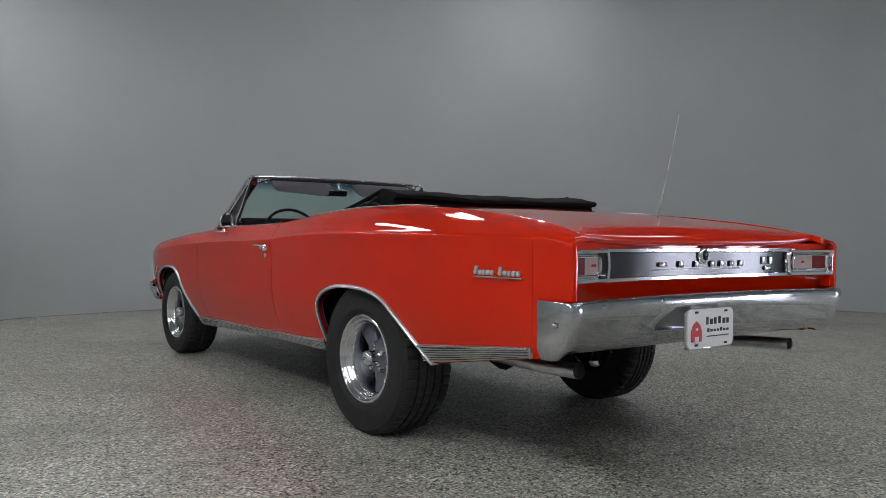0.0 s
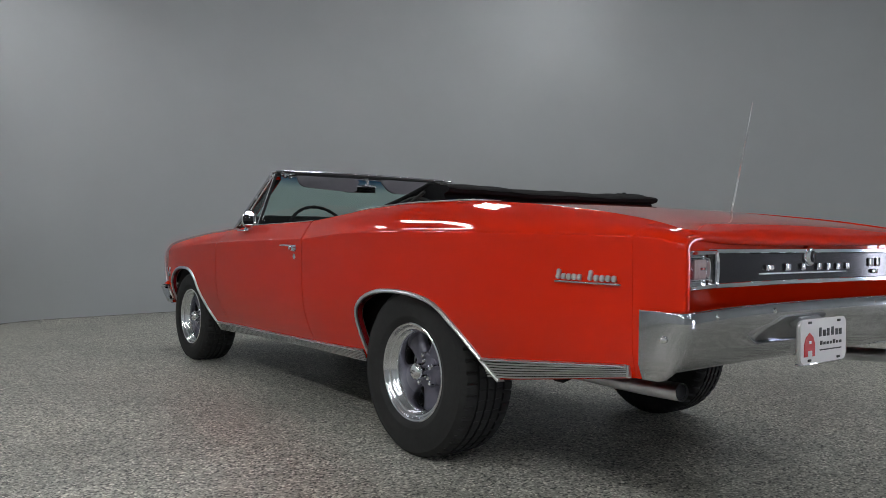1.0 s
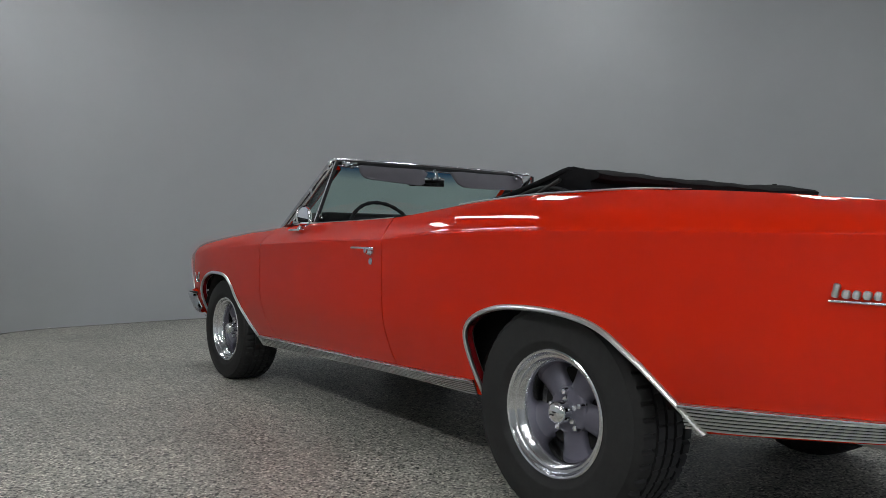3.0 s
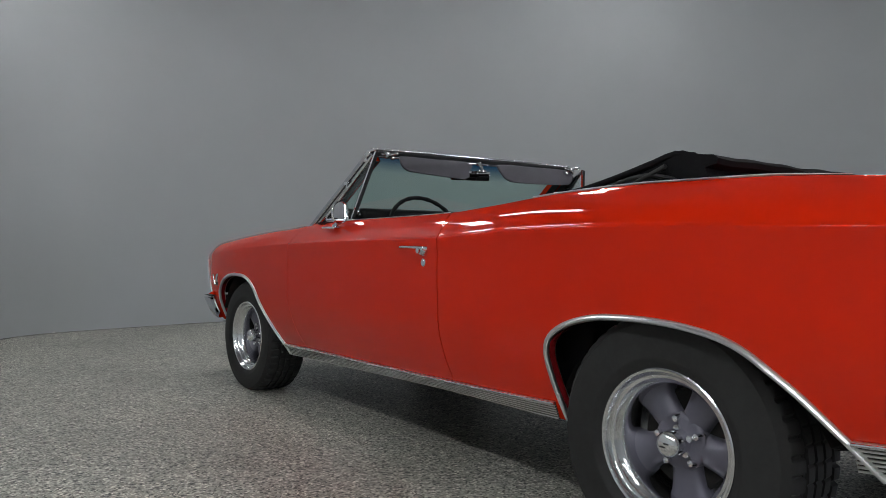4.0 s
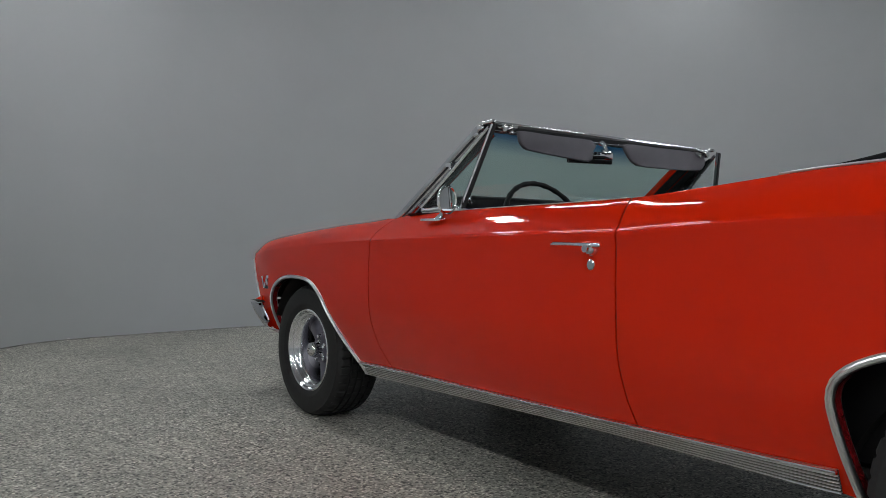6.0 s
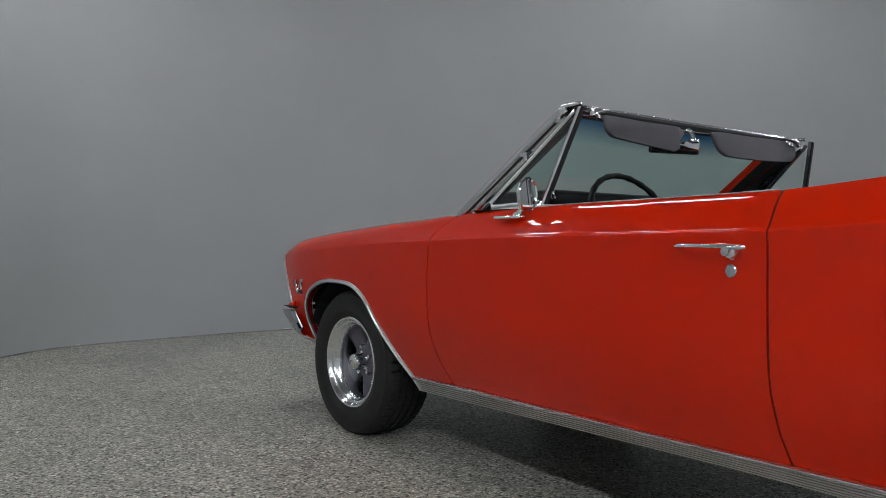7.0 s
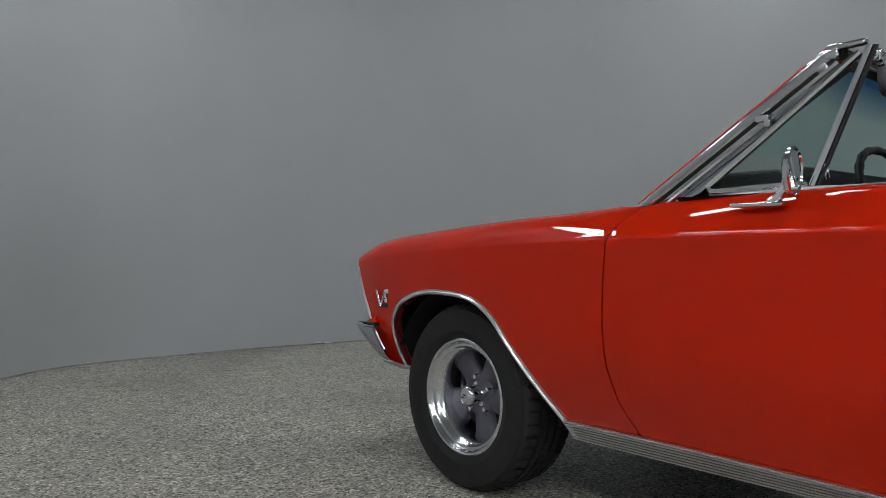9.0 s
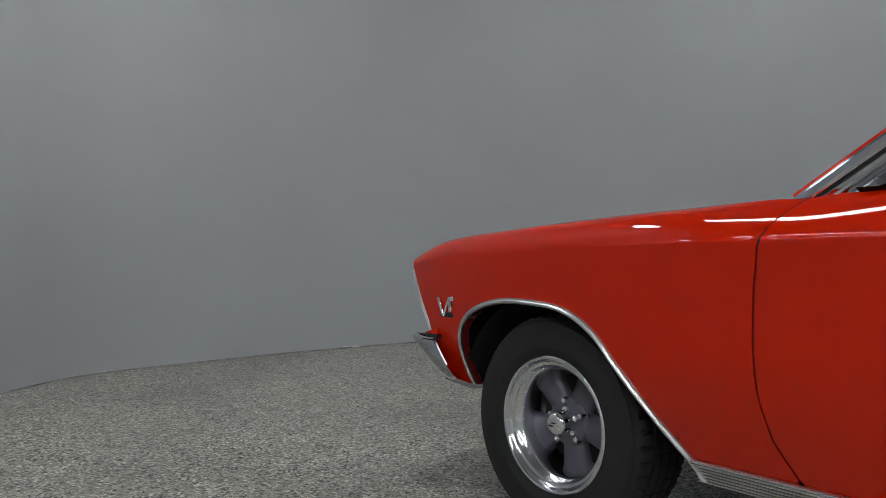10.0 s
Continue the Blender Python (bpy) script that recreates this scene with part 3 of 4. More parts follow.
for i in range(8):
    y = -.415 + .40 * i / 7
    xt, zt = float(curve(y, TOPX)), float(curve(y, TOP))
    rows.append([(xt * t, y, zt - .002 + .008 * (1 - t * t)) for t in np.linspace(-1, 1, 21)])
mesh_object("deck_panel", *middle(grid(rows)), RED, car)
# gutter under the lid's edge
rows = []
for i in range(20):
    y = -.40 - (1.19 - .40) * i / 19
    xt, zt = float(curve(y, TOPX)), float(curve(y, TOP))
    rows.append([(-xt, y, zt), (-xt + .004, y, zt - .02), (-xt + .05, y, zt - .03)])
both("lid_gutter", grid(rows), BLACK, SIDES)


# ---- tail ----
def tail_y(x):
    return -1.150 - .105 * (abs(x) / .80) ** 3


def tail_sheet(x0, x1, z0, z1, off, n=24, thick=.012):
    """A sheet that follows the tail's plan, with its edges turned forwards."""
    rows = []
    for i in range(n + 1):
        x = x0 + (x1 - x0) * i / n
        y = tail_y(x) - off
        rows.append([(x, y + thick, z0), (x, y + .002, z0), (x, y, z0 + .002), (x, y, z1 - .002), (x, y + .002, z1), (x, y + thick, z1)])
    v, f = grid(rows)
    f += [tuple(range(6)), tuple(range(len(v) - 1, len(v) - 7, -1))]
    return middle((v, f))


# the red tail: upright above, its lower part leaning forwards under the lamps
tv, tf = tail_sheet(-.762, .762, .655, .744, 0, 40)
tail = mesh_object("tail_panel", *join(tail_sheet(-.762, .762, .742, .872, .001, 40), ([(x, y + .45 * (.744 - z), z) for x, y, z in tv], tf)), RED, car, sharp=30)
insert = mesh_object("tail_insert", *tail_sheet(-.582, .582, .752, .838, .008, 40), TAILBLACK, car, "black finished tail insert panel", sharp=40)
for z in (.845, .746):
    mesh_object("tail_moulding", *tail_sheet(-.59, .59, z - .007, z + .007, .014, 40), CHROME, tail, sharp=40)
# lettering of the tail: plain raised shapes
for x, w, h in ((-.235, .05, .022), (-.13, .035, .030), (-.04, .026, .030), (.055, .028, .030), (.115, .028, .030), (.175, .028, .030), (.235, .028, .030)):
    mesh_object("badge_bar", *block(x, tail_y(x) - .013, .793, w * .8, .010, h * .78, .004), CHROME, insert, "plain bright badge bar", sharp=50)
mesh_object("badge_rule", *tail_sheet(-.27, .26, .772, .777, .013, 16, .006), SATIN, insert)
for x in (.375, .418):
    mesh_object("badge_block", *block(x, tail_y(x) - .014, .804, .026, .008, .030, .010, 3), CHROME, insert, "plain bright rounded badge", sharp=50)
mesh_object("badge_bar", *block(.398, tail_y(.398) - .014, .772, .04, .01, .014, .003), CHROME, insert, sharp=50)
# the round lock emblem
v, f = lathe([(-.022, .0), (-.022, .012), (-.018, .022), (-.012, .026), (-.004, .026), (.0, .030), (.01, .030)], 32)
shift = [(y2, x2 + tail_y(.05) - .002, z2 * 1.25 + .826) for x2, y2, z2 in v]
lock = mesh_object("trunk_lock", *(shift, f), CHROME, tail, "round bright trunk lock emblem", sharp=50)
v, f = lathe([(-.0245, .0), (-.0245, .012), (-.022, .0155), (-.016, .0165)], 28)
mesh_object("lock_face", [(y2, x2 + tail_y(.05) - .002, z2 * 1.25 + .826) for x2, y2, z2 in v], f, TAILBLACK, lock, "dark lock face", sharp=50)


def tail_lamp():
    """Left lamp: a bright frame with a red and a clear lens in its recess."""
    lamp = mesh_object("tail_light", *tail_sheet(-.765, -.590, .757, .832, .006, 16), CHROME, car, "tail light with bright frame", sharp=40)

    def ring_piece(x0, x1, z0, z1, t, off, n=14):
        line = []
        for k in range(n + 1):
            line.append((x0 + (x1 - x0) * k / n, z0))
        for k in range(1, 9):
            a = -math.pi / 2 + math.pi * k / 9
            line.append((x1 + .018 * math.cos(a), (z0 + z1) / 2 + (z1 - z0) / 2 * math.sin(a)))
        for k in range(n + 1):
            line.append((x1 + (x0 - x1) * k / n, z1))
        for k in range(1, 5):
            line.append((x0, z1 + (z0 - z1) * k / 5))
        m = len(line)
        rows = []
        cx, cz = (x0 + x1) / 2, (z0 + z1) / 2
        for i, (x, z) in enumerate(line):
            a, b = line[i - 1], line[(i + 1) % m]
            d = Vector((b[0] - a[0], b[1] - a[1])).normalized()
            nx, nz = -d.y, d.x
            if (cx - x) * nx + (cz - z) * nz < 0:
                nx, nz = -nx, -nz
            y = tail_y(x)
            rows.append([(x, y + .004, z), (x, y - off, z), (x + nx * .003, y - off - .004, z + nz * .003), (x + nx * t, y - off - .003, z + nz * t), (x + nx * (t + .005), y - .002, z + nz * (t + .005))])
        return middle(grid(rows, close_u=True))
    mesh_object("bezel", *ring_piece(-.779, -.560, .741, .849, .012, .024), CHROME, lamp, "bright lamp bezel", sharp=40)
    mesh_object("inner_bezel", *ring_piece(-.760, -.598, .764, .828, .005, .014), CHROME, lamp, sharp=40)
    mesh_object("red_lens", *tail_sheet(-.753, -.688, .770, .823, .013, 6), LENS_SHADE_RED, lamp, "dark red lens", sharp=40)
    mesh_object("clear_lens", *tail_sheet(-.687, -.604, .770, .823, .012, 6), LENS_CLEAR, lamp, "milky reversing lens", sharp=40)
    mesh_object("lens_mark", *block(-.638, tail_y(-.638) - .0145, .797, .020, .004, .008, .001), LENS_SHADE_RED, lamp, "small red lens mark")
    return lamp


lamp = tail_lamp()
for ob in (lamp, *lamp.children):
    me = ob.data.copy()
    co = np.empty(len(me.vertices) * 3)
    me.vertices.foreach_get("co", co)
    co[0::3] = 2 * CENTRE - co[0::3]
    me.vertices.foreach_set("co", co)
    me.flip_normals()
    o2 = new(ob.name.split(".")[0], me)
    if ob.get("label"):
        o2["label"] = ob["label"]
    if ob is lamp:
        lamp_right, o2.parent = o2, car
    else:
        o2.parent = lamp_right

# rear ends of the quarters
qs = np.linspace(.69, top_q(-1.26), 30)
sx_, sz_ = side_point(np.full(30, -1.258), qs)
rows = []
for k, (inn, dy) in enumerate(((0, 0), (.006, -.008), (.018, -.0145), (.034, -.0182), (.054, -.0200), (.100, -.0207), (.146, -.0200), (.158, -.016), (.17, .01), (.18, .06))):
    inn *= .6
    rows.append([(x + (-.55 - x) * inn, -1.258 + dy, z + (.74 - z) * inn * .9) for x, z in zip(sx_, sz_)])
both("quarter_end", grid(rows), RED, (end_left, end_right), sharp=50)


# ---- bumpers ----
def rear_bumper():
    """Face with its lower part drawn forwards, and flat ends that meet it in a slanting edge."""
    prof = [(-.030, .689), (-.010, .690), (-.002, .6885), (.004, .684), (.009, .675), (.011, .664), (.0105, .652), (.007, .638), (.000, .620), (-.012, .597), (-.021, .568), (-.034, .542), (-.049, .521), (-.066, .507), (-.085, .502)]
    rows = []
    for x in np.linspace(-.790, .790, 53):
        y = -1.208 - .084 * (abs(x) / .79) ** 2.6
        low = .020 * (abs(x) / .79) ** 3
        k = max(0, (abs(x) - .75) / .04)
        rows.append([(x, y - o + .006 * k * k, z + low * max(0, (.60 - z) / .1) * (1 - k)) for o, z in prof])
    ends = []
    for s in (-1, 1):
        edge = rows[0] if s < 0 else rows[-1]
        line = []
        for t, out in ((0, 0), (.02, .015), (.10, .025), (.35, .030), (.6, .033), (.85, .032), (1, .028)):
            line.append([(s * (.790 + out * min(1, .35 + (z - .50) / .06)), y + (-1.150 - y) * t, z if z < .689 else .689) for _, y, z in edge])
        ends.append(line)
    return grid(ends[0][::-1] + rows[1:-1] + ends[1])


rb = mesh_object("rear_bumper", *middle(rear_bumper()), CHROME_OLD_DARK, car, "chrome rear bumper, slightly hazy", sharp=55)
for x, y, z, side in ((-.824, -1.235, .618, True), (.824, -1.235, .618, True), (-.64, -1.262, .668, False), (-.30, -1.222, .668, False), (.30, -1.222, .668, False), (.64, -1.262, .668, False)):
    v, f = lathe([(-.007, 0), (-.006, .006), (-.003, .009), (.004, .010)], 20)
    if side:
        v = [(math.copysign(1, x) * -a + x, b + y, c + z) for a, b, c in v]
    else:
        v = [(b + x, a + y, c + z) for a, b, c in v]
    mesh_object("bumper_bolt", v, f, CHROME, rb, "round-headed bright bolt")
# plate in its recess
PX, PY, PZ = -.070, -1.248, .568


def rounded_plate(cx, cy, cz, w, h, t, r):
    line = [(sx * (w / 2 - r) + r * math.cos(q), sz * (h / 2 - r) + r * math.sin(q)) for sx, sz, q0 in ((1, 1, 0), (-1, 1, 1), (-1, -1, 2), (1, -1, 3)) for q in np.linspace(q0 * math.pi / 2, (q0 + 1) * math.pi / 2, 7)]
    rows = [[(cx + x * k, cy + d, cz + z * k) for x, z in line] for k, d in ((.99, -t / 2), (1, -t / 4), (1, t / 4), (.99, t / 2))]
    v, f = grid(rows, close_v=True)
    m = len(line)
    return v, f + [tuple(range(m)), tuple(range(len(v) - 1, len(v) - m - 1, -1))]


mesh_object("plate_holder", *block(PX + .02, -1.228, .600, .12, .030, .05, .008), SATIN, rb, sharp=40)
plate = mesh_object("licence_plate", *rounded_plate(PX, PY, PZ, .268, .138, .005, .022), PLATE, car, "white dealer plate with red barn shape and dark lines", sharp=30)
mesh_object("plate_bracket", *block(PX, PY + .012, PZ - .072, .25, .02, .008, .003), CHROME, plate, sharp=40)
mesh_object("plate_backing", *rounded_plate(PX - .003, PY + .008, PZ - .002, .264, .134, .008, .022), SATIN, plate, sharp=40)
for x, z, w, h in ((.050, .026, .016, .026), (-.022, .026, .014, .028), (.002, .022, .020, .020), (.024, .024, .016, .024), (.076, .022, .018, .020), (.098, .022, .016, .020), (-.001, .026, .010, .010)):
    mesh_object("plate_mark", *block(PX + x, PY - .0025, PZ + z, w, .002, h, .0008), PLATE_INK, plate, "plain dark bar")
for k in range(7):
    mesh_object("plate_mark", *block(PX - .016 + .019 * k, PY - .0025, PZ - .010 + (.002 if k in (0, 4) else 0), .014, .002, .013 if k in (0, 4) else .009, .0008), PLATE_INK, plate)
mesh_object("plate_rule", *block(PX + .040, PY - .0025, PZ - .030, .13, .002, .004, .0008), PLATE_INK, plate)
barn = [(-.115, -.046), (-.055, -.046), (-.055, -.008), (-.066, .014), (-.085, .027), (-.104, .014), (-.115, -.008)]
n = len(barn)
mesh_object("plate_emblem", [(PX + x, PY - .0045, PZ + z) for x, z in barn] + [(PX + x, PY - .001, PZ + z) for x, z in barn], [tuple(range(n))] + [(i, n + i, n + (i + 1) % n, (i + 1) % n) for i in range(n)], PLATE_RED, plate, "plain red barn shape", smooth=False)
mesh_object("emblem_door", *block(PX - .085, PY - .0055, PZ - .037, .022, .002, .018, .0005), PLATE, plate)
mesh_object("emblem_window", *block(PX - .085, PY - .0055, PZ - .002, .012, .002, .008, .0005), PLATE, plate)
for x in (-.085, .085):
    for z in (-.058, .058):
        mesh_object("plate_screw", *block(PX + x, PY - .004, PZ + z, .018, .004, .008, .003), PLATE_INK, plate)

# front end
rows = []
plan = [(-.815, 3.470), (-.822, 3.53), (-.815, 3.585), (-.795, 3.632)] + [(x, 3.66 + .09 * (1 - (x / .76) ** 2)) for x in np.linspace(-.76, .76, 25)] + [(.795, 3.632), (.815, 3.585), (.822, 3.53), (.815, 3.470)]
for i, (x, y) in enumerate(plan):
    a, b = plan[max(i - 1, 0)], plan[min(i + 1, len(plan) - 1)]
    d = Vector((b[0] - a[0], b[1] - a[1], 0)).normalized()
    n = Vector((-d.y, d.x, 0))
    rake = 1.15 + .9 * max(0, min(1, (y - 3.47) / .2))
    rows.append([(x + n.x * o, y + n.y * o + (z - .485) * rake, z) for o, z in ((-.03, .492), (-.002, .490), (.003, .484), (.004, .47), (.005, .44), (.003, .41), (-.002, .388), (-.012, .376), (-.04, .372))])
mesh_object("front_bumper", *middle(grid(rows)), CHROME_OLD_DARK, car, "chrome front bumper", sharp=55)
mesh_object("grille", *block(0, 3.60, .62, 1.46, .04, .22, .02), BLACK, car, sharp=40)
for k in range(6):
    mesh_object("grille_bar", *block(0, 3.625, .54 + .03 * k, 1.0, .012, .006, .002), SATIN, car)
for s in (-1, 1):
    for xx in (.52, .67):
        v, f = lathe([(.03, 0), (.028, .03), (.02, .06), (.008, .072), (0, .082), (-.03, .086)], 32)
        hl = mesh_object("headlight", [(b + s * xx, a + 3.62, c + .63) for a, b, c in v], f, CHROME, car, "round headlight in bright rim", sharp=40)
both("fender_edge_moulding", tube([skin_at(y + .002, q, .001) for y, q in NOSE[1:7]], .0068, 8), SATIN, (fender_left, fender_right))
both("valance", grid([[(-.76, 3.48, .36), (-.74, 3.50, .345), (-.60, 3.50, .34)], [(-.775, 3.34, .352), (-.75, 3.34, .340), (-.60, 3.34, .33)]]), RED, SIDES)
wedge = [(-.822, 3.575, .505), (-.815, 3.46, .498), (-.780, 3.46, .498), (-.812, 3.46, .510), (-.780, 3.50, .510)]
both("bumper_filler", (wedge, [(0, 1, 2), (0, 3, 1), (0, 4, 3), (0, 2, 4), (1, 3, 4, 2)]), SEAL, SIDES, "black rubber filler over the bumper", sharp=20)
horn = [(-.812, 3.525, .512), (-.806, 3.46, .510), (-.775, 3.46, .510), (-.800, 3.47, .532), (-.775, 3.50, .532)]
both("fender_tip", (horn, [(0, 1, 2), (0, 3, 1), (0, 4, 3), (0, 2, 4), (1, 3, 4, 2)]), RED, SIDES, sharp=20)


both("inner_fender", block(-.53, 3.41, .58, .36, .06, .38, .01), LINER, SIDES)
# black strips behind the panel gaps, standing in for the shade inside
for y, z0, z1 in ((2.262, .36, .86), (.953, .37, .90), (-1.129, .52, .88)):
    both("seam_backing", grid([[(skin_at(y, z)[0] + .010, y - .015, z), (skin_at(y, z)[0] + .010, y + .015, z)] for z in np.linspace(z0, z1, 12)]), BLACK, SIDES)


# ---- wheels ----
def wheel(radius, width, x, y, side, phase):
    """A five-spoke wheel whose outer face looks along -x; side -1 is the car's left."""
    hub = new("wheel")
    hub.location = (x, y, ground(y) + radius - .006)
    hub.parent = car
    n = 384
    r, rr = radius, .187
    # profile from the outer bead over the tread to the inner bead; x=0 at the rim's outer lip
    prof = [(.030, rr - .012), (.004, rr + .002), (-.008, rr + .016), (-.015, rr + .030), (-.0165, rr + .033), (-.0165, rr + .038), (-.020, rr + (r - rr) * .5), (-.016, rr + (r - rr) * .70), (-.013, rr + (r - rr) * .80), (-.013, rr + (r - rr) * .815), (-.005, r - .020), (.004, r - .009), (.014, r - .003)]
    grooves = 4
    a, b = .014, width - .044
    for k in range(grooves):
        c = a + (b - a) * (k + 1) / (grooves + 1)
        prof += [(c - .006, r - .0005), (c - .0055, r - .009), (c + .0055, r - .009), (c + .006, r - .0005)]
    prof += [(width - .044, r - .003), (width - .034, r - .009), (width - .022, r - .022), (width - .010, rr + (r - rr) * .5), (width - .03, rr)]
    rows = []
    for k in range(n):
        cut = k % 8 < 2
        row = []
        for j, (px, pr) in enumerate(prof):
            rad = pr
            if cut and (j in (11, 12, 13) or j >= len(prof) - 6):
                rad -= (.002, .006, .010)[j - 11] if j < 14 else .010
            elif k % 8 == 5 and 14 <= j < len(prof) - 6 and pr > r - .004:
                rad -= .004
            ang = 2 * math.pi * (k + (.0 if j < 14 else .35 * math.sin(px * 60))) / n
            row.append((px, rad * math.cos(ang), rad * math.sin(ang)))
        rows.append(row)
    mesh_object("tyre", *grid(rows, close_u=True), RUBBER, hub, "black road tyre", sharp=28)
    # rim: rolled lip, stepped barrel
    lipr = [(.014, .204), (.002, .2055), (-.005, .2045), (-.008, .200), (-.006, .194), (.000, .190), (.008, .187), (.011, .184), (.013, .176), (.024, .170), (.028, .166), (.034, .161), (.046, .158), (.070, .157), (.13, .158), (width - .05, .172), (width - .04, .200)]
    lipr = [(q, .955 * k) for q, k in lipr]
    mesh_object("rim", *lathe(lipr, 96), ALLOY, hub, "polished rim with a stepped lip", sharp=30)
    # disc behind the spokes
    mesh_object("brake_drum", *lathe([(.105, .02), (.105, .125), (.112, .132), (.14, .132)], 40), LINER, hub, sharp=40)
    for k in range(5):
        a0 = radians(phase + 72 * k)
        rows = []
        for t in np.linspace(0, 1, 9):
            rad = .040 + (.152 - .040) * t
            wid = .034 + .005 * math.sin(math.pi * t) + .030 * t ** 3 + .006 * (1 - t) ** 3
            xf = .068 + .002 * t + .006 * t * t
            dep = .052
            row = []
            for u, h in ((-1.0, dep), (-1.0, .022), (-.85, .010), (-.45, .001), (0, -.003), (.45, .001), (.85, .010), (1.0, .022), (1.0, dep)):
                cy, cz = rad, wid * u
                row.append((xf + h, cy * math.cos(a0) - cz * math.sin(a0), cy * math.sin(a0) + cz * math.cos(a0)))
            rows.append(row)
        mesh_object("spoke", *grid(rows), SPOKE, hub, "tapered grey wheel spoke", sharp=45)
    mesh_object("hub_plate", *lathe([(.095, .074), (.073, .073), (.068, .069), (.066, .060), (.066, .0)], 48), SPOKE, hub, sharp=40)
    # star washer plate, cap and nuts
    star = [.038 + .011 * math.cos(5 * (2 * math.pi * k / 60 - radians(phase + 36))) for k in range(60)]
    ring_rows = [[(xx, q * sc * math.cos(2 * math.pi * k / 60), q * sc * math.sin(2 * math.pi * k / 60)) for k, q in enumerate(star)] for xx, sc in ((.072, 1.0), (.061, .98), (.056, .90), (.056, .3))]
    mesh_object("star_plate", *grid(ring_rows, close_v=True), CHROME, hub, "chrome star-shaped centre plate", sharp=40)
    mesh_object("hub_cap", *lathe([(.062, .037), (.050, .0355), (.022, .0350), (.013, .0325), (.006, .0260), (.002, .0170), (.0, .008), (-.0005, 0)], 40), CHROME, hub, "chrome centre cap", sharp=35)
    for dy, dz, w, h in ((-.005, .005, .015, .004), (.004, -.004, .017, .004)):
        mesh_object("cap_emblem", *block(.001, dy, dz, .006, w, h, .001), SEAL, hub, "plain dark cap emblem")
    for k in range(5):
        a = radians(phase + 36 + 72 * k)
        v, f = lathe([(.078, .0135), (.073, .0135), (.072, .0105), (.058, .0102), (.052, .008), (.049, 0)], 12)
        mesh_object("lug_nut", [(p[0], p[1] + .0605 * math.cos(a), p[2] + .0605 * math.sin(a)) for p in v], f, CHROME, hub, "chrome lug nut", sharp=35)
    hub.rotation_euler = (0, 0, math.pi if side > 0 else radians(3.5))
    return hub


wheel(.336, .262, -.792, 0, -1, 48)
wheel(.336, .205, .770, 0, 1, 20)
wheel(.313, .235, -.780, 2.921, -1, 47)
wheel(.313, .235, .738, 2.921, 1, 33)

# wheel housings and underbody
for yc, r in ((-.02, .43), (2.92, .45)):
    rows = []
    for k in range(25):
        a = math.pi * (1.25 * k / 24 - .125)
        y, z = yc + r * math.cos(a), .27 + r * .93 * math.sin(a)
        low = .43 if yc < 1 and y < yc else .36
        z = max(z, low)
        rows.append([(-.775 if abs(math.sin(a)) > .3 else -.74, y, z), (-.60, y, z), (-.40, y, z), (-.39, yc + .02 * math.cos(a), .36)])
    both("wheel_housing", grid(rows), LINER, SIDES)
mesh_object("underbody", *block(0, 1.45, .34, 1.06, 2.2, .12, .03), LINER, car, sharp=40)
mesh_object("front_chassis", *block(0, 3.0, .40, .70, .95, .20, .04), LINER, car, sharp=40)
mesh_object("rear_axle", *tube([(-.55, 0, .345), (-.12, 0, .345), (0, 0, .345), (.12, 0, .345), (.55, 0, .345)], [.045, .045, .12, .045, .045], 14), LINER, car)
mesh_object("boot_floor", *block(-.02, -.70, .60, 1.24, .85, .10, .03), LINER, car, sharp=40)
mesh_object("fuel_tank", *block(-.02, -.62, .53, .70, .55, .12, .04), LINER, car, sharp=40)
for s in (-1, 1):
    path = smooth_line([(s * .30, 1.6, .32), (s * .34, .7, .32), (s * .40, .35, .38), (s * .42, .0, .47), (s * .50, -.35, .42), (s * .57, -.70, .430), (s * .61, -.98, .438), (s * .625, -1.145, .446)], .06)
    pipe = mesh_object("exhaust_pipe", *tube(path, .026, 18, caps=False), STEEL, car, "steel tail pipe")
    mesh_object("pipe_bore", *tube([path[-1] + Vector((0, .006, 0)), path[-2]], .0235, 18), BLACK, pipe)
    mesh_object("muffler", *block(s * .34, 1.05, .315, .22, .62, .12, .05, 4), STEEL, car, sharp=50)
    mesh_object("pipe_hanger", *block(s * .57, -.62, .455, .07, .12, .05, .012), LINER, car, sharp=40)

# ---- windshield and doors' upper works ----
def ws(u, v):
    """Windshield surface: u from -1 to 1 across, v from 0 at the foot to 1 at the header."""
    half = .680 + (.620 - .680) * v
    y = 2.235 + (1.772 - 2.235) * v + (.20 - .135 * v) * (1 - u * u)
    z = .928 + (1.254 - .928) * v + .014 * (1 - u * u) * v
    return (CENTRE + half * u, y, z)


mesh_object("windshield", *grid([[ws(u, v) for u in np.linspace(-1, 1, 33)] for v in np.linspace(0, 1, 13)]), WINDSHIELD, car, "clear greenish windshield with blue shade band")
head_path = [Vector(ws(u, 1)) + Vector((0, -.004, .004)) for u in np.linspace(-1, 1, 41)]
hp = [(-.016, -.022), (.012, -.022), (.018, -.008), (.018, .004), (.010, .012), (-.006, .013), (-.016, .008), (-.022, -.004)]
header = mesh_object("windshield_header", *sweep(head_path, [(0, 1, 0)] * 41, [(0, 0, 1)] * 41, hp), SEAL, car, "dark windshield header with bright edges", sharp=40)
mesh_object("header_pad", *sweep([p + Vector((0, -.022, -.012)) for p in head_path], [(0, 1, 0)] * 41, [(0, 0, 1)] * 41, [(-.010, -.010), (.012, -.012), (.014, .010), (-.008, .010)]), VINYL, header, "dark header trim", sharp=40)
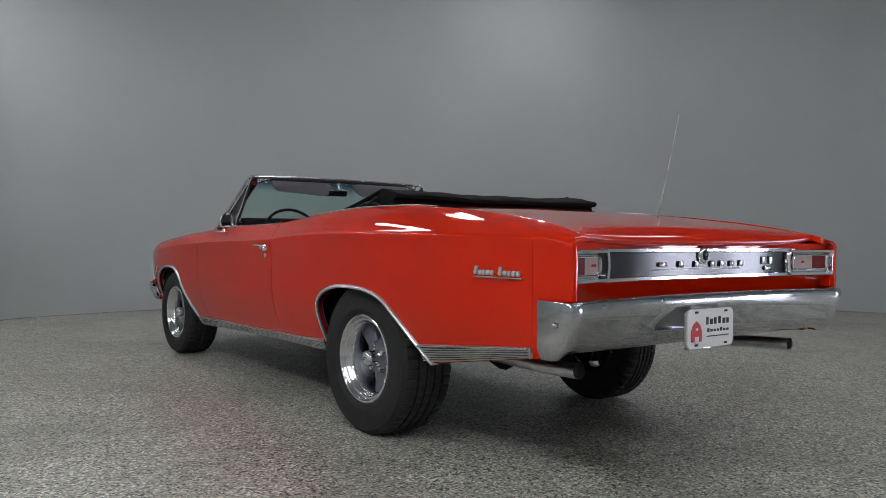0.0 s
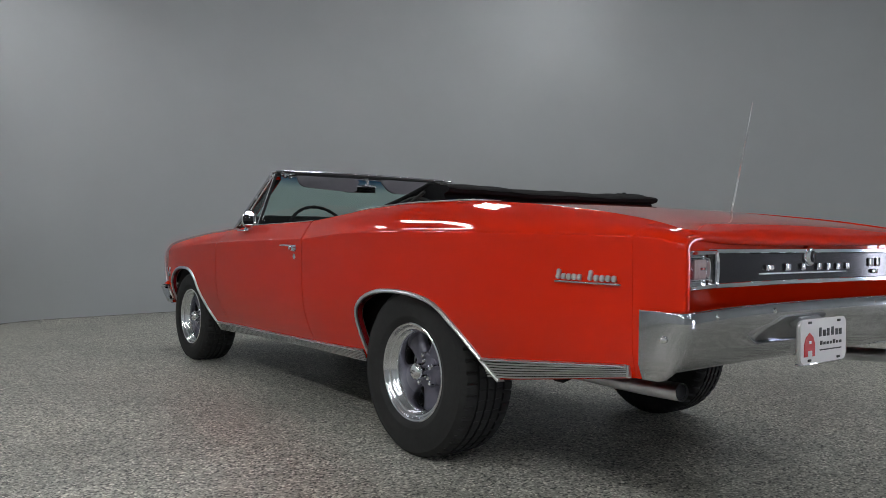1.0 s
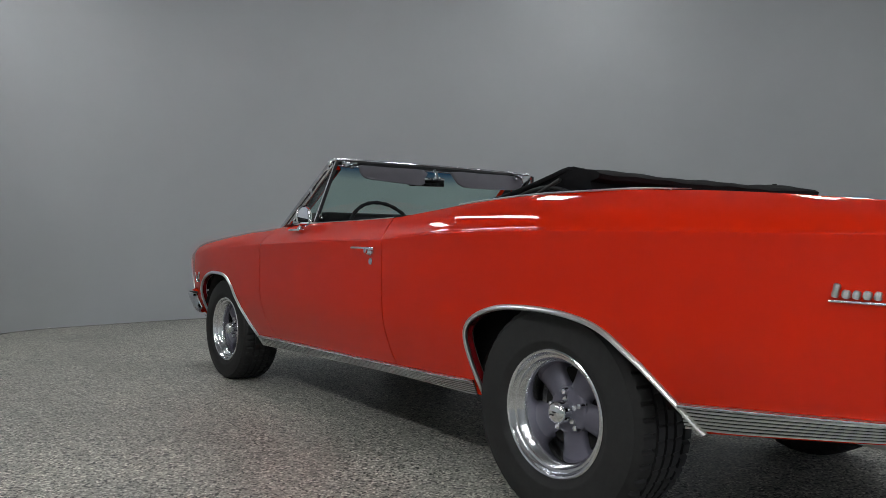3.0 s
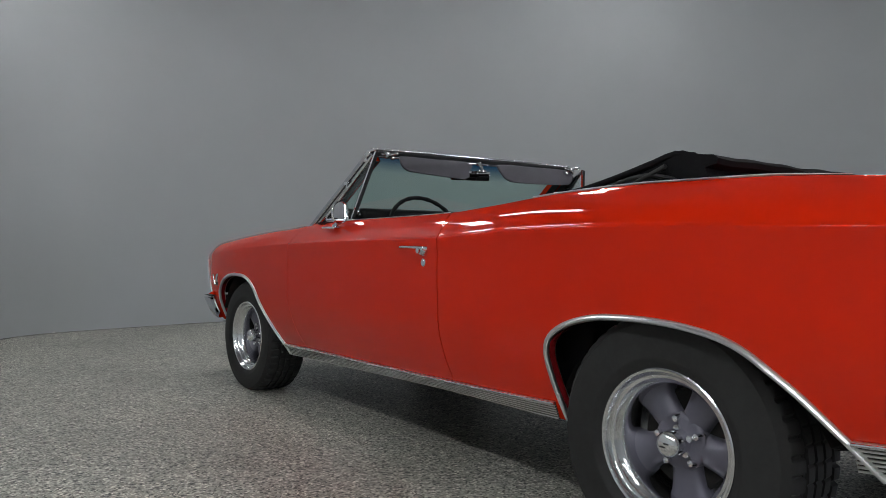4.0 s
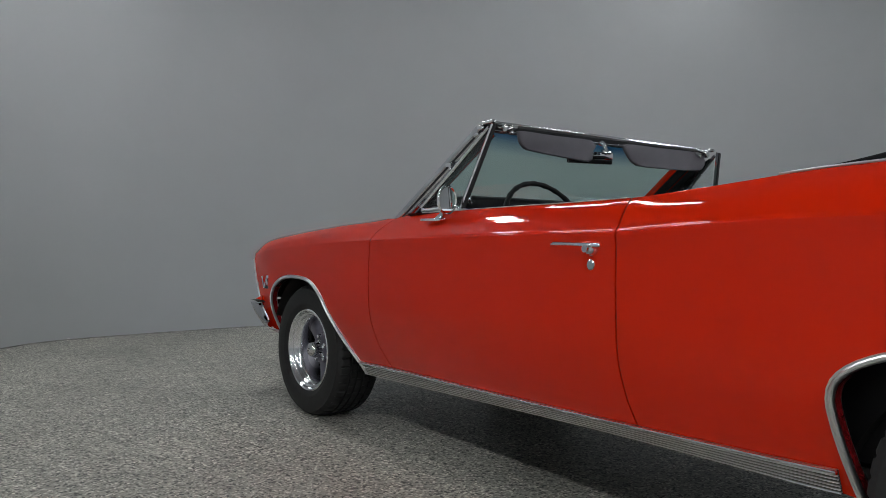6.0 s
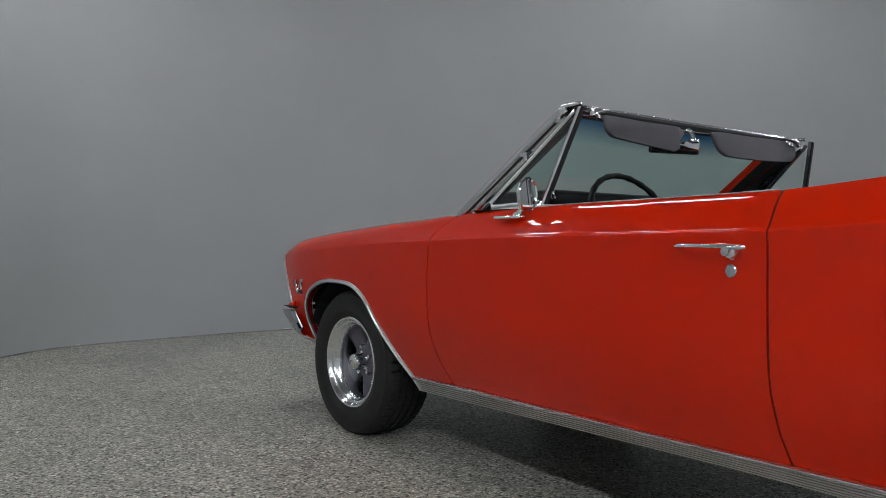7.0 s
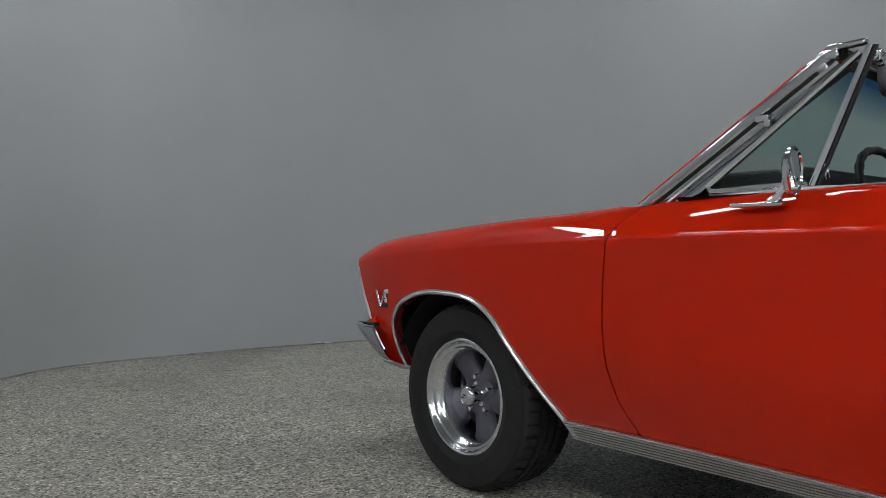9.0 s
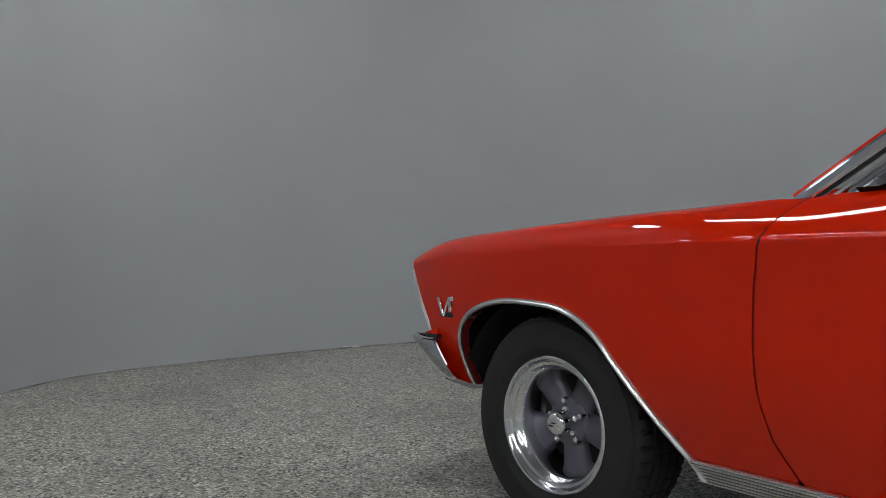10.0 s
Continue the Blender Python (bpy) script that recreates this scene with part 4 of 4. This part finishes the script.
mesh_object("header_edge", *tube([p + Vector((0, -.010, .012)) for p in head_path], .0062, 8), CHROME, header, "bright header edge")
mesh_object("header_strip", *tube([p + Vector((0, -.033, -.022)) for p in head_path], .0035, 8), CHROME, header)
PIL = [Vector(ws(-1, v)) for v in np.linspace(-.02, 1, 20)]
side_dir, out_dir = [], []
for p in PIL:
    side_dir.append((0, .61, .79))
    out_dir.append((-1, -.1, -.1))
pillar_sh = sweep(PIL, side_dir, out_dir, [(-.050, -.035), (-.050, .004), (-.01, .008), (.010, .008), (.018, .002), (.022, -.010), (.022, -.035)])
pillars = both("windshield_pillar", pillar_sh, RED, SIDES, "red body-coloured windshield pillar", sharp=40)
# darker chrome on pillar mouldings and vent channel, standing in for dim reflections
both("pillar_moulding", sweep(PIL, side_dir, out_dir, [(-.016, .006), (-.016, .014), (-.010, .018), (.004, .018), (.010, .013), (.013, .003)]), CHROME_OLD_DARK, pillars, "bright pillar moulding", sharp=40)
# black inner edge; the strip also stands in for shade on the pillar
both("pillar_trim", sweep(PIL[2:], side_dir[2:], out_dir[2:], [(-.050, -.040), (-.050, -.034), (-.012, -.034), (-.012, -.040)]), VINYL, pillars, "black inner pillar trim", sharp=40)
both("pillar_channel", sweep(PIL, side_dir, out_dir, [(-.021, -.01), (-.021, .010), (-.016, .010), (-.016, -.01)]), SEAL, pillars, "dark rubber channel", sharp=40)
both("channel_moulding", sweep(PIL, side_dir, out_dir, [(-.046, -.01), (-.046, .010), (-.041, .015), (-.034, .012), (-.027, .015), (-.021, .010), (-.021, -.01)]), CHROME_OLD_DARK, pillars, sharp=40)
both("inner_channel", sweep(PIL[2:], side_dir[2:], out_dir[2:], [(-.052, -.03), (-.052, .008), (-.046, .008), (-.046, -.03)]), SEAL, pillars, sharp=40)
fill = []
for t in np.linspace(0, 1, 10):
    a, b = Vector(ws(-1, .04 + .94 * t)) + Vector((-.012, -.030, -.036)), Vector((-.741, 2.036, .952)).lerp(Vector((-.671, 1.706, 1.240)), t)
    fill.append([tuple(a.lerp(b, k)) for k in (0, .3, .36, .42, 1)])
both("vent_channel", grid(fill), CHROME_OLD_DARK, pillars, "bright channel before the vent glass", sharp=40)
both("pillar_catch", join(block(-.692, 1.905, 1.120, .016, .035, .016, .004), block(-.696, 1.890, 1.107, .014, .016, .018, .004)), CHROME, pillars, sharp=40)
# vent windows
VA, VB, VC = Vector((-.738, 2.030, .952)), Vector((-.742, 1.770, .957)), Vector((-.668, 1.700, 1.238))
vent_pane = [VA, VB, VC]
vf = [tuple(p) for p in vent_pane] + [(p.x + .005, p.y, p.z) for p in vent_pane]
vent = both("vent_window", (vf, [(0, 1, 2), (5, 4, 3), (0, 3, 4, 1), (1, 4, 5, 2), (2, 5, 3, 0)]), GLASS, SIDES, "clear quarter vent glass")
line = smooth_line([VB + Vector((0, .004, 0)), VB.lerp(VA, .5), VA + Vector((0, -.02, 0)), VA + Vector((.002, -.010, .010)), VA.lerp(VC, .5), VC], .04)
both("vent_frame", tube(line, .0085, 8), CHROME, vent, "bright vent window frame")
post = [(VB + Vector((0, -.012, -.004))).lerp(VC + Vector((0, -.022, .012)), t) for t in np.linspace(0, 1, 8)]
both("vent_post", sweep(post, [(0, 1, .2)] * 8, [(-1, 0, -.2)] * 8, [(-.006, -.010), (-.006, .005), (.001, .008), (.007, .005), (.007, -.010)]), CHROME, vent, "bright vent post", sharp=40)
both("post_seal", sweep([p + Vector((.004, -.011, -.002)) for p in post], [(0, 1, .2)] * 8, [(-1, 0, -.2)] * 8, [(-.001, -.006), (-.001, .004), (.004, .004), (.004, -.006)]), SEAL, vent, sharp=40)
both("vent_latch", join(block(-.722, 1.742, .985, .014, .014, .03, .004), block(-.715, 1.752, .972, .016, .03, .012, .004)), CHROME, vent, sharp=40)
# header corner castings
corner = join(block(-.652, 1.800, 1.226, .026, .050, .030, .010, 3), block(-.648, 1.765, 1.247, .034, .030, .022, .007, 3), block(-.652, 1.735, 1.262, .022, .085, .014, .006, 3), tube([(-.655, 1.81, 1.236), (-.655, 1.79, 1.252), (-.655, 1.75, 1.262), (-.652, 1.70, 1.260)], .006, 8), tube([(-.62, 1.70, 1.250), (-.585, 1.71, 1.246), (-.56, 1.72, 1.238)], .010, 8), tube([(-.60, 1.690, 1.235), (-.575, 1.685, 1.246), (-.545, 1.70, 1.252)], .007, 8), block(-.60, 1.695, 1.240, .02, .02, .03, .006, 3), block(-.566, 1.705, 1.232, .018, .018, .018, .006, 3))
both("header_latch", corner, CHROME, (header, header), "chrome top latch casting", sharp=50)

# belt mouldings along the door and quarter tops
rows = [(float(-curve(y, TOPX)) + .004, float(y), float(curve(y, TOP)) + .002) for y in np.linspace(2.10, .975, 40)]
both("belt_moulding", tube(rows, [.0050 if q[1] > 1.72 else .0019 for q in rows], 8), SATIN, (door_left, door_right), "thin bright belt moulding")
rows = [(float(-curve(y, TOPX)) + .010, float(y), float(curve(y, TOP)) + .004) for y in np.linspace(.57, -.40, 44)]
both("opening_moulding", tube(rows, [.0035 * min(1, .2 + (q[1] + .40) / .25) for q in rows], 8), SATIN, (quarter_left, quarter_right), "thin bright moulding round the top well")

# door handle, lock and mirror
hx = skin_at(1.10, .835)[0]
HZ = -.006
handle = both("door_handle", join(tube([(hx + .004, 1.182, .836 + HZ), (hx - .016, 1.178, .838 + HZ), (hx - .026, 1.16, .840 + HZ), (hx - .028, 1.10, .840 + HZ), (hx - .026, 1.04, .839 + HZ), (hx - .018, 1.012, .838 + HZ), (hx - .010, 1.003, .838 + HZ)], [.007, .0065, .005, .0042, .0048, .006, .005], 10)), CHROME, SIDES, "chrome pull door handle")
both("handle_cup", tube([(hx + .004, 1.035, .826 + HZ), (hx - .012, 1.035, .826 + HZ), (hx - .020, 1.035, .827 + HZ), (hx - .023, 1.035, .827 + HZ)], [.018, .017, .013, .006], 20), CHROME, handle)
both("push_button", tube([(hx - .018, 1.040, .828 + HZ), (hx - .030, 1.040, .828 + HZ)], [.011, .010], 16), CHROME, handle)
v, f = lathe([(-.004, 0), (-.004, .012), (-.002, .0148), (.006, .0155)], 24)
lx = skin_at(1.045, .783)[0]
both("door_lock", ([(a + lx, b + 1.043, c + .779) for a, b, c in v], f), ALLOY, (door_left, door_right), "round bright door lock")
mx, my, mz = -.795, 1.775, .980
mir = mesh_object("side_mirror", *join(block(mx - .008, 1.845, .912, .030, .125, .010, .005, 3), tube([(mx, 1.82, .915), (mx, 1.80, .93), (mx, my + .012, .955)], [.014, .010, .008], 10)), CHROME, car, "chrome side mirror on a stalk", sharp=50)
v, f = lathe([(-.004, .0), (-.004, .040), (-.009, .0435), (-.006, .047), (.002, .046), (.009, .038), (.013, .018), (.014, 0)], 40)
turn = Matrix.Rotation(radians(101), 3, "Z")
mesh_object("mirror_head", [tuple(turn @ Vector((a, b, c * 1.14)) + Vector((mx, my, mz))) for a, b, c in v], f, CHROME, mir, "chrome mirror head", sharp=40)
v, f = lathe([(-.0055, .0), (-.0055, .0395)], 40)
mesh_object("mirror_glass", [tuple(turn @ Vector((a, b, c * 1.14)) + Vector((mx, my, mz))) for a, b, c in v], f, MIRROR, mir)


# ---- emblems (plain shapes) ----
def script(parent, y0, y1, z0, sign):
    """A slanted bright badge in two groups: plain upright bars, the first of each group taller, over a rule."""
    step = (y1 - y0) / 11

    def place(a, b, out=.005):
        y = y0 + a * step + .22 * b * (1 if y1 > y0 else -1)
        x, _, _ = skin_at(y, z0 + b)
        x -= out
        return (x if sign < 0 else 2 * CENTRE - x, y, z0 + b)
    for g in (.45, 6.0):
        mesh_object("badge_bar", *tube([place(g, .003), place(g, .008), place(g, .017), place(g, .027), place(g, .031)], [.0052, .0080, .0066, .0078, .0050], 12), SATIN, parent, "plain bright badge bar")
        for k in range(4):
            mesh_object("badge_bar", *tube([place(g + 1.0 + .93 * k, b) for b in (.002, .006, .0145, .0185)], [.0055, .0082, .0078, .0050] if k % 2 else [.0050, .0086, .0086, .0056], 12), SATIN, parent)
    mesh_object("badge_rule", *tube([place(q, -.005) for q in np.linspace(.0, 10.9, 24)], .0030, 8), ALLOY, parent, "bright badge rule")


script(quarter_left, -.862, -1.098, .757, -1)
script(quarter_right, -.862, -1.098, .757, 1)
for par, s in ((fender_left, 1), (fender_right, -1)):
    x = -skin_at(3.43, .61)[0] + .004
    mesh_object("fender_badge", *join(tube([(-s * x, 3.462, .636), (-s * x, 3.432, .578)], .006, 8), tube([(-s * x, 3.402, .634), (-s * x, 3.430, .578)], .005, 8)), CHROME, par, "bright plain fender badge")
    for dy, dz, m in ((0, 0, SATIN), (-.014, .004, LENS_SHADE_RED), (0, .018, SATIN), (-.014, .020, SATIN), (-.003, -.016, SATIN)):
        mesh_object("badge_flag", *block(-s * x, 3.398 + dy, .616 + dz, .006, .015, .015, .003), m, par, "small grey and red badge flag")
    mesh_object("badge_base", *block(-s * x + s * .002, 3.415, .581, .004, .075, .016, .003), SEAL, par)

# ---- cabin ----
mesh_object("dashboard", *join(block(CENTRE, 2.00, .972, 1.28, .40, .07, .03, 4), block(CENTRE, 1.87, .89, 1.30, .10, .16, .03, 3)), VINYL, car, "black padded dashboard", sharp=50)
ctr, axis = Vector((-.365, 1.715, .886)), Vector((0, -.90, .436)).normalized()
ux, uy = Vector((1, 0, 0)), axis.cross(Vector((1, 0, 0))).normalized()
sw = mesh_object("steering_wheel", *tube([ctr + .198 * (math.cos(a) * ux + math.sin(a) * uy) for a in np.linspace(0, 2 * math.pi, 73)[:-1]], [.0098 + .0014 * math.cos(24 * a) for a in np.linspace(0, 2 * math.pi, 73)[:-1]], 12, close=True), VINYL, car, "thin black steering wheel with finger grips")
for a in (-.3, math.pi + .3, -math.pi / 2):
    mesh_object("wheel_spoke", *tube([ctr - .03 * axis, ctr - .012 * axis + .1 * (math.cos(a) * ux + math.sin(a) * uy), ctr + .195 * (math.cos(a) * ux + math.sin(a) * uy)], .009, 8), SATIN, sw)
mesh_object("steering_column", *tube([ctr - .02 * axis, ctr - .35 * axis], [.03, .035], 14), VINYL, sw)
both("door_lining", grid([[(-.735, y, z) for z in (.40, .60, .80, .93)] + [(-.752, y, .942)] for y in np.linspace(2.1, .3, 12)]), VINYL, SIDES, "black vinyl door lining")
mesh_object("cabin_floor", *block(0, 1.2, .37, 1.46, 2.0, .04, .01), LINER, car, sharp=40)
mesh_object("firewall", *block(0, 2.16, .62, 1.40, .05, .52, .01), BLACK, car, sharp=40)
for s in (-1, 1):
    sx = CENTRE + s * .37
    seat = mesh_object("bucket_seat", *join(block(sx, 1.18, .60, .50, .54, .20, .07, 4), block(sx, .93, .77, .50, .15, .42, .06, 4, Matrix.Rotation(radians(8), 3, "X"))), VINYL, car, "black vinyl bucket seat", sharp=60)
    mesh_object("seat_trim", *tube(smooth_line([(sx - .235, .90, .90), (sx - .225, .905, .955), (sx - .18, .905, .981), (sx, .905, .985), (sx + .18, .905, .981), (sx + .225, .905, .955), (sx + .235, .90, .90)], .03), .005, 8), CHROME, seat, "bright seat back trim")
mesh_object("rear_seat", *join(block(0, .42, .60, 1.20, .46, .22, .07, 4), block(0, .16, .78, 1.20, .14, .38, .06, 4)), VINYL, car, "black vinyl rear bench seat", sharp=60)
# visors and inside mirror


def visor(name, line):
    """A padded visor hanging from the header, from an outline in (x, drop)."""
    n = len(line)
    cx, cz = sum(p[0] for p in line) / n, sum(p[1] for p in line) / n
    rows = []
    for k, t in ((.97, -.010), (1.0, -.006), (1.0, .004), (.97, .008)):
        rows.append([(cx + (x - cx) * k, 1.712 + .055 * (1 - (x / .64) ** 2) + t + .35 * (z - 1.24) * -.3, cz + (z - cz) * k) for x, z in line])
    v, f = grid(rows, close_v=True)
    f += [tuple(range(n)), tuple(range(len(v) - 1, len(v) - n - 1, -1))]
    return mesh_object(name, v, f, VISOR, header, "grey padded sun visor", sharp=50)


def rounded(pts):
    return [(p.x, p.z) for p in smooth_line([(a, 0, b) for a, b in pts], .02, close=True)]


visor("sun_visor", rounded([(-.515, 1.244), (-.30, 1.248), (-.10, 1.250), (-.068, 1.232), (-.088, 1.206), (-.083, 1.178), (-.107, 1.165), (-.25, 1.171), (-.40, 1.178), (-.470, 1.185), (-.503, 1.212)]))
visor("sun_visor", rounded([(.52, 1.248), (.30, 1.252), (.14, 1.254), (.085, 1.247), (.10, 1.228), (.145, 1.185), (.18, 1.170), (.30, 1.166), (.50, 1.168), (.565, 1.178), (.575, 1.22)]))
mesh_object("visor_clip", *join(tube([(0, 1.80, 1.252), (0, 1.785, 1.242), (0, 1.775, 1.225), (0, 1.77, 1.205)], [.012, .009, .008, .010], 10), block(.018, 1.772, 1.212, .014, .016, .016, .005), block(-.018, 1.772, 1.212, .014, .016, .016, .005)), CHROME, header, "chrome visor clip and mirror stem", sharp=50)
TILT = Matrix.Rotation(radians(-19), 3, "Z") @ Matrix.Rotation(radians(9), 3, "X")
MC = Vector((-.022, 1.842, 1.194))
im = mesh_object("rear_view_mirror", *block(*MC, .205, .016, .050, .010, 3, TILT), BLACK, car, "slim inside mirror", sharp=50)
mesh_object("mirror_glass", *block(*(MC + TILT @ Vector((0, -.0085, 0))), .201, .002, .046, .009, 3, TILT), MIRROR, im)


# ---- folded top ----
rows = []
for x in np.linspace(-1, 1, 49):
    sag = .010 * (1 - x * x)
    wav = .004 * math.sin(9 * x + .6) + .0025 * math.sin(23 * x)
    xx = CENTRE + .632 * x
    pk = 1.106 - sag + wav * .5
    f0 = .50 - .12 * (1 - abs(x) ** 4)
    rows.append([(xx, f0 + .02, .962), (xx, f0, 1.006), (xx, f0 - .10, 1.027 + wav * .4), (xx, f0 - .22, 1.055 + wav * .6), (xx, .16, 1.079 + wav * .6), (xx, .115, 1.100 - sag), (xx, .085, pk), (xx, .060, pk + .001), (xx, .030, pk - .008), (xx, .0, pk - .014 + wav * .4), (xx, -.035, pk - .018), (xx, -.05, pk - .028), (xx, -.045, pk - .042), (xx, -.01, pk - .05), (xx, -.02, 1.03), (xx, -.06, .99), (xx, -.06, .95)])
m = len(rows[0])
v, f = grid(rows)
f += [tuple(range(m)), tuple(range(len(v) - 1, len(v) - m - 1, -1))]
top = mesh_object("folded_top", v, f, CLOTH, car, "folded black convertible top", sharp=50)
both("top_side_roll", tube(smooth_line([(-.664, .53, 1.002), (-.666, .40, 1.021), (-.664, .27, 1.049), (-.658, .15, 1.081), (-.650, .088, 1.099), (-.645, .03, 1.090)], .03), .0095, 10), CLOTH, (top, top))
both("top_frame_link", join(tube([(-.668, .42, .998), (-.670, .30, 1.022), (-.670, .20, 1.040), (-.668, .12, 1.020)], .008, 8), block(-.672, .21, 1.026, .010, .08, .026, .010, 3)), BLACK, (top, top), "black folded frame link", sharp=50)
both("top_frame_link", join(tube(smooth_line([(-.672, .36, .996), (-.674, .27, 1.030), (-.674, .17, 1.045), (-.672, .08, 1.030), (-.668, .02, 1.000)], .03), .006, 8), tube([(-.676, .24, 1.012), (-.676, .10, 1.066)], .007, 8)), SEAL, (top, top), "black folded frame link", sharp=50)
mesh_object("top_hook", *join(block(.52, .09, 1.108, .012, .018, .012, .003), block(.49, .085, 1.104, .05, .014, .008, .002)), BLACK, top)

# ---- antenna ----
mesh_object("antenna", *join(tube([(.612, -.455, .985), (.614, -.455, 1.008)], [.016, .008], 12), tube([(.614, -.455, 1.005), (.650, -.455, 1.12), (.680, -.455, 1.22)], .0042, 8), tube([(.680, -.455, 1.22), (.712, -.455, 1.33)], .0032, 8), tube([(.712, -.455, 1.33), (.766, -.455, 1.515)], .0022, 8)), SATIN, car, "thin chrome telescopic aerial on the rear quarter")
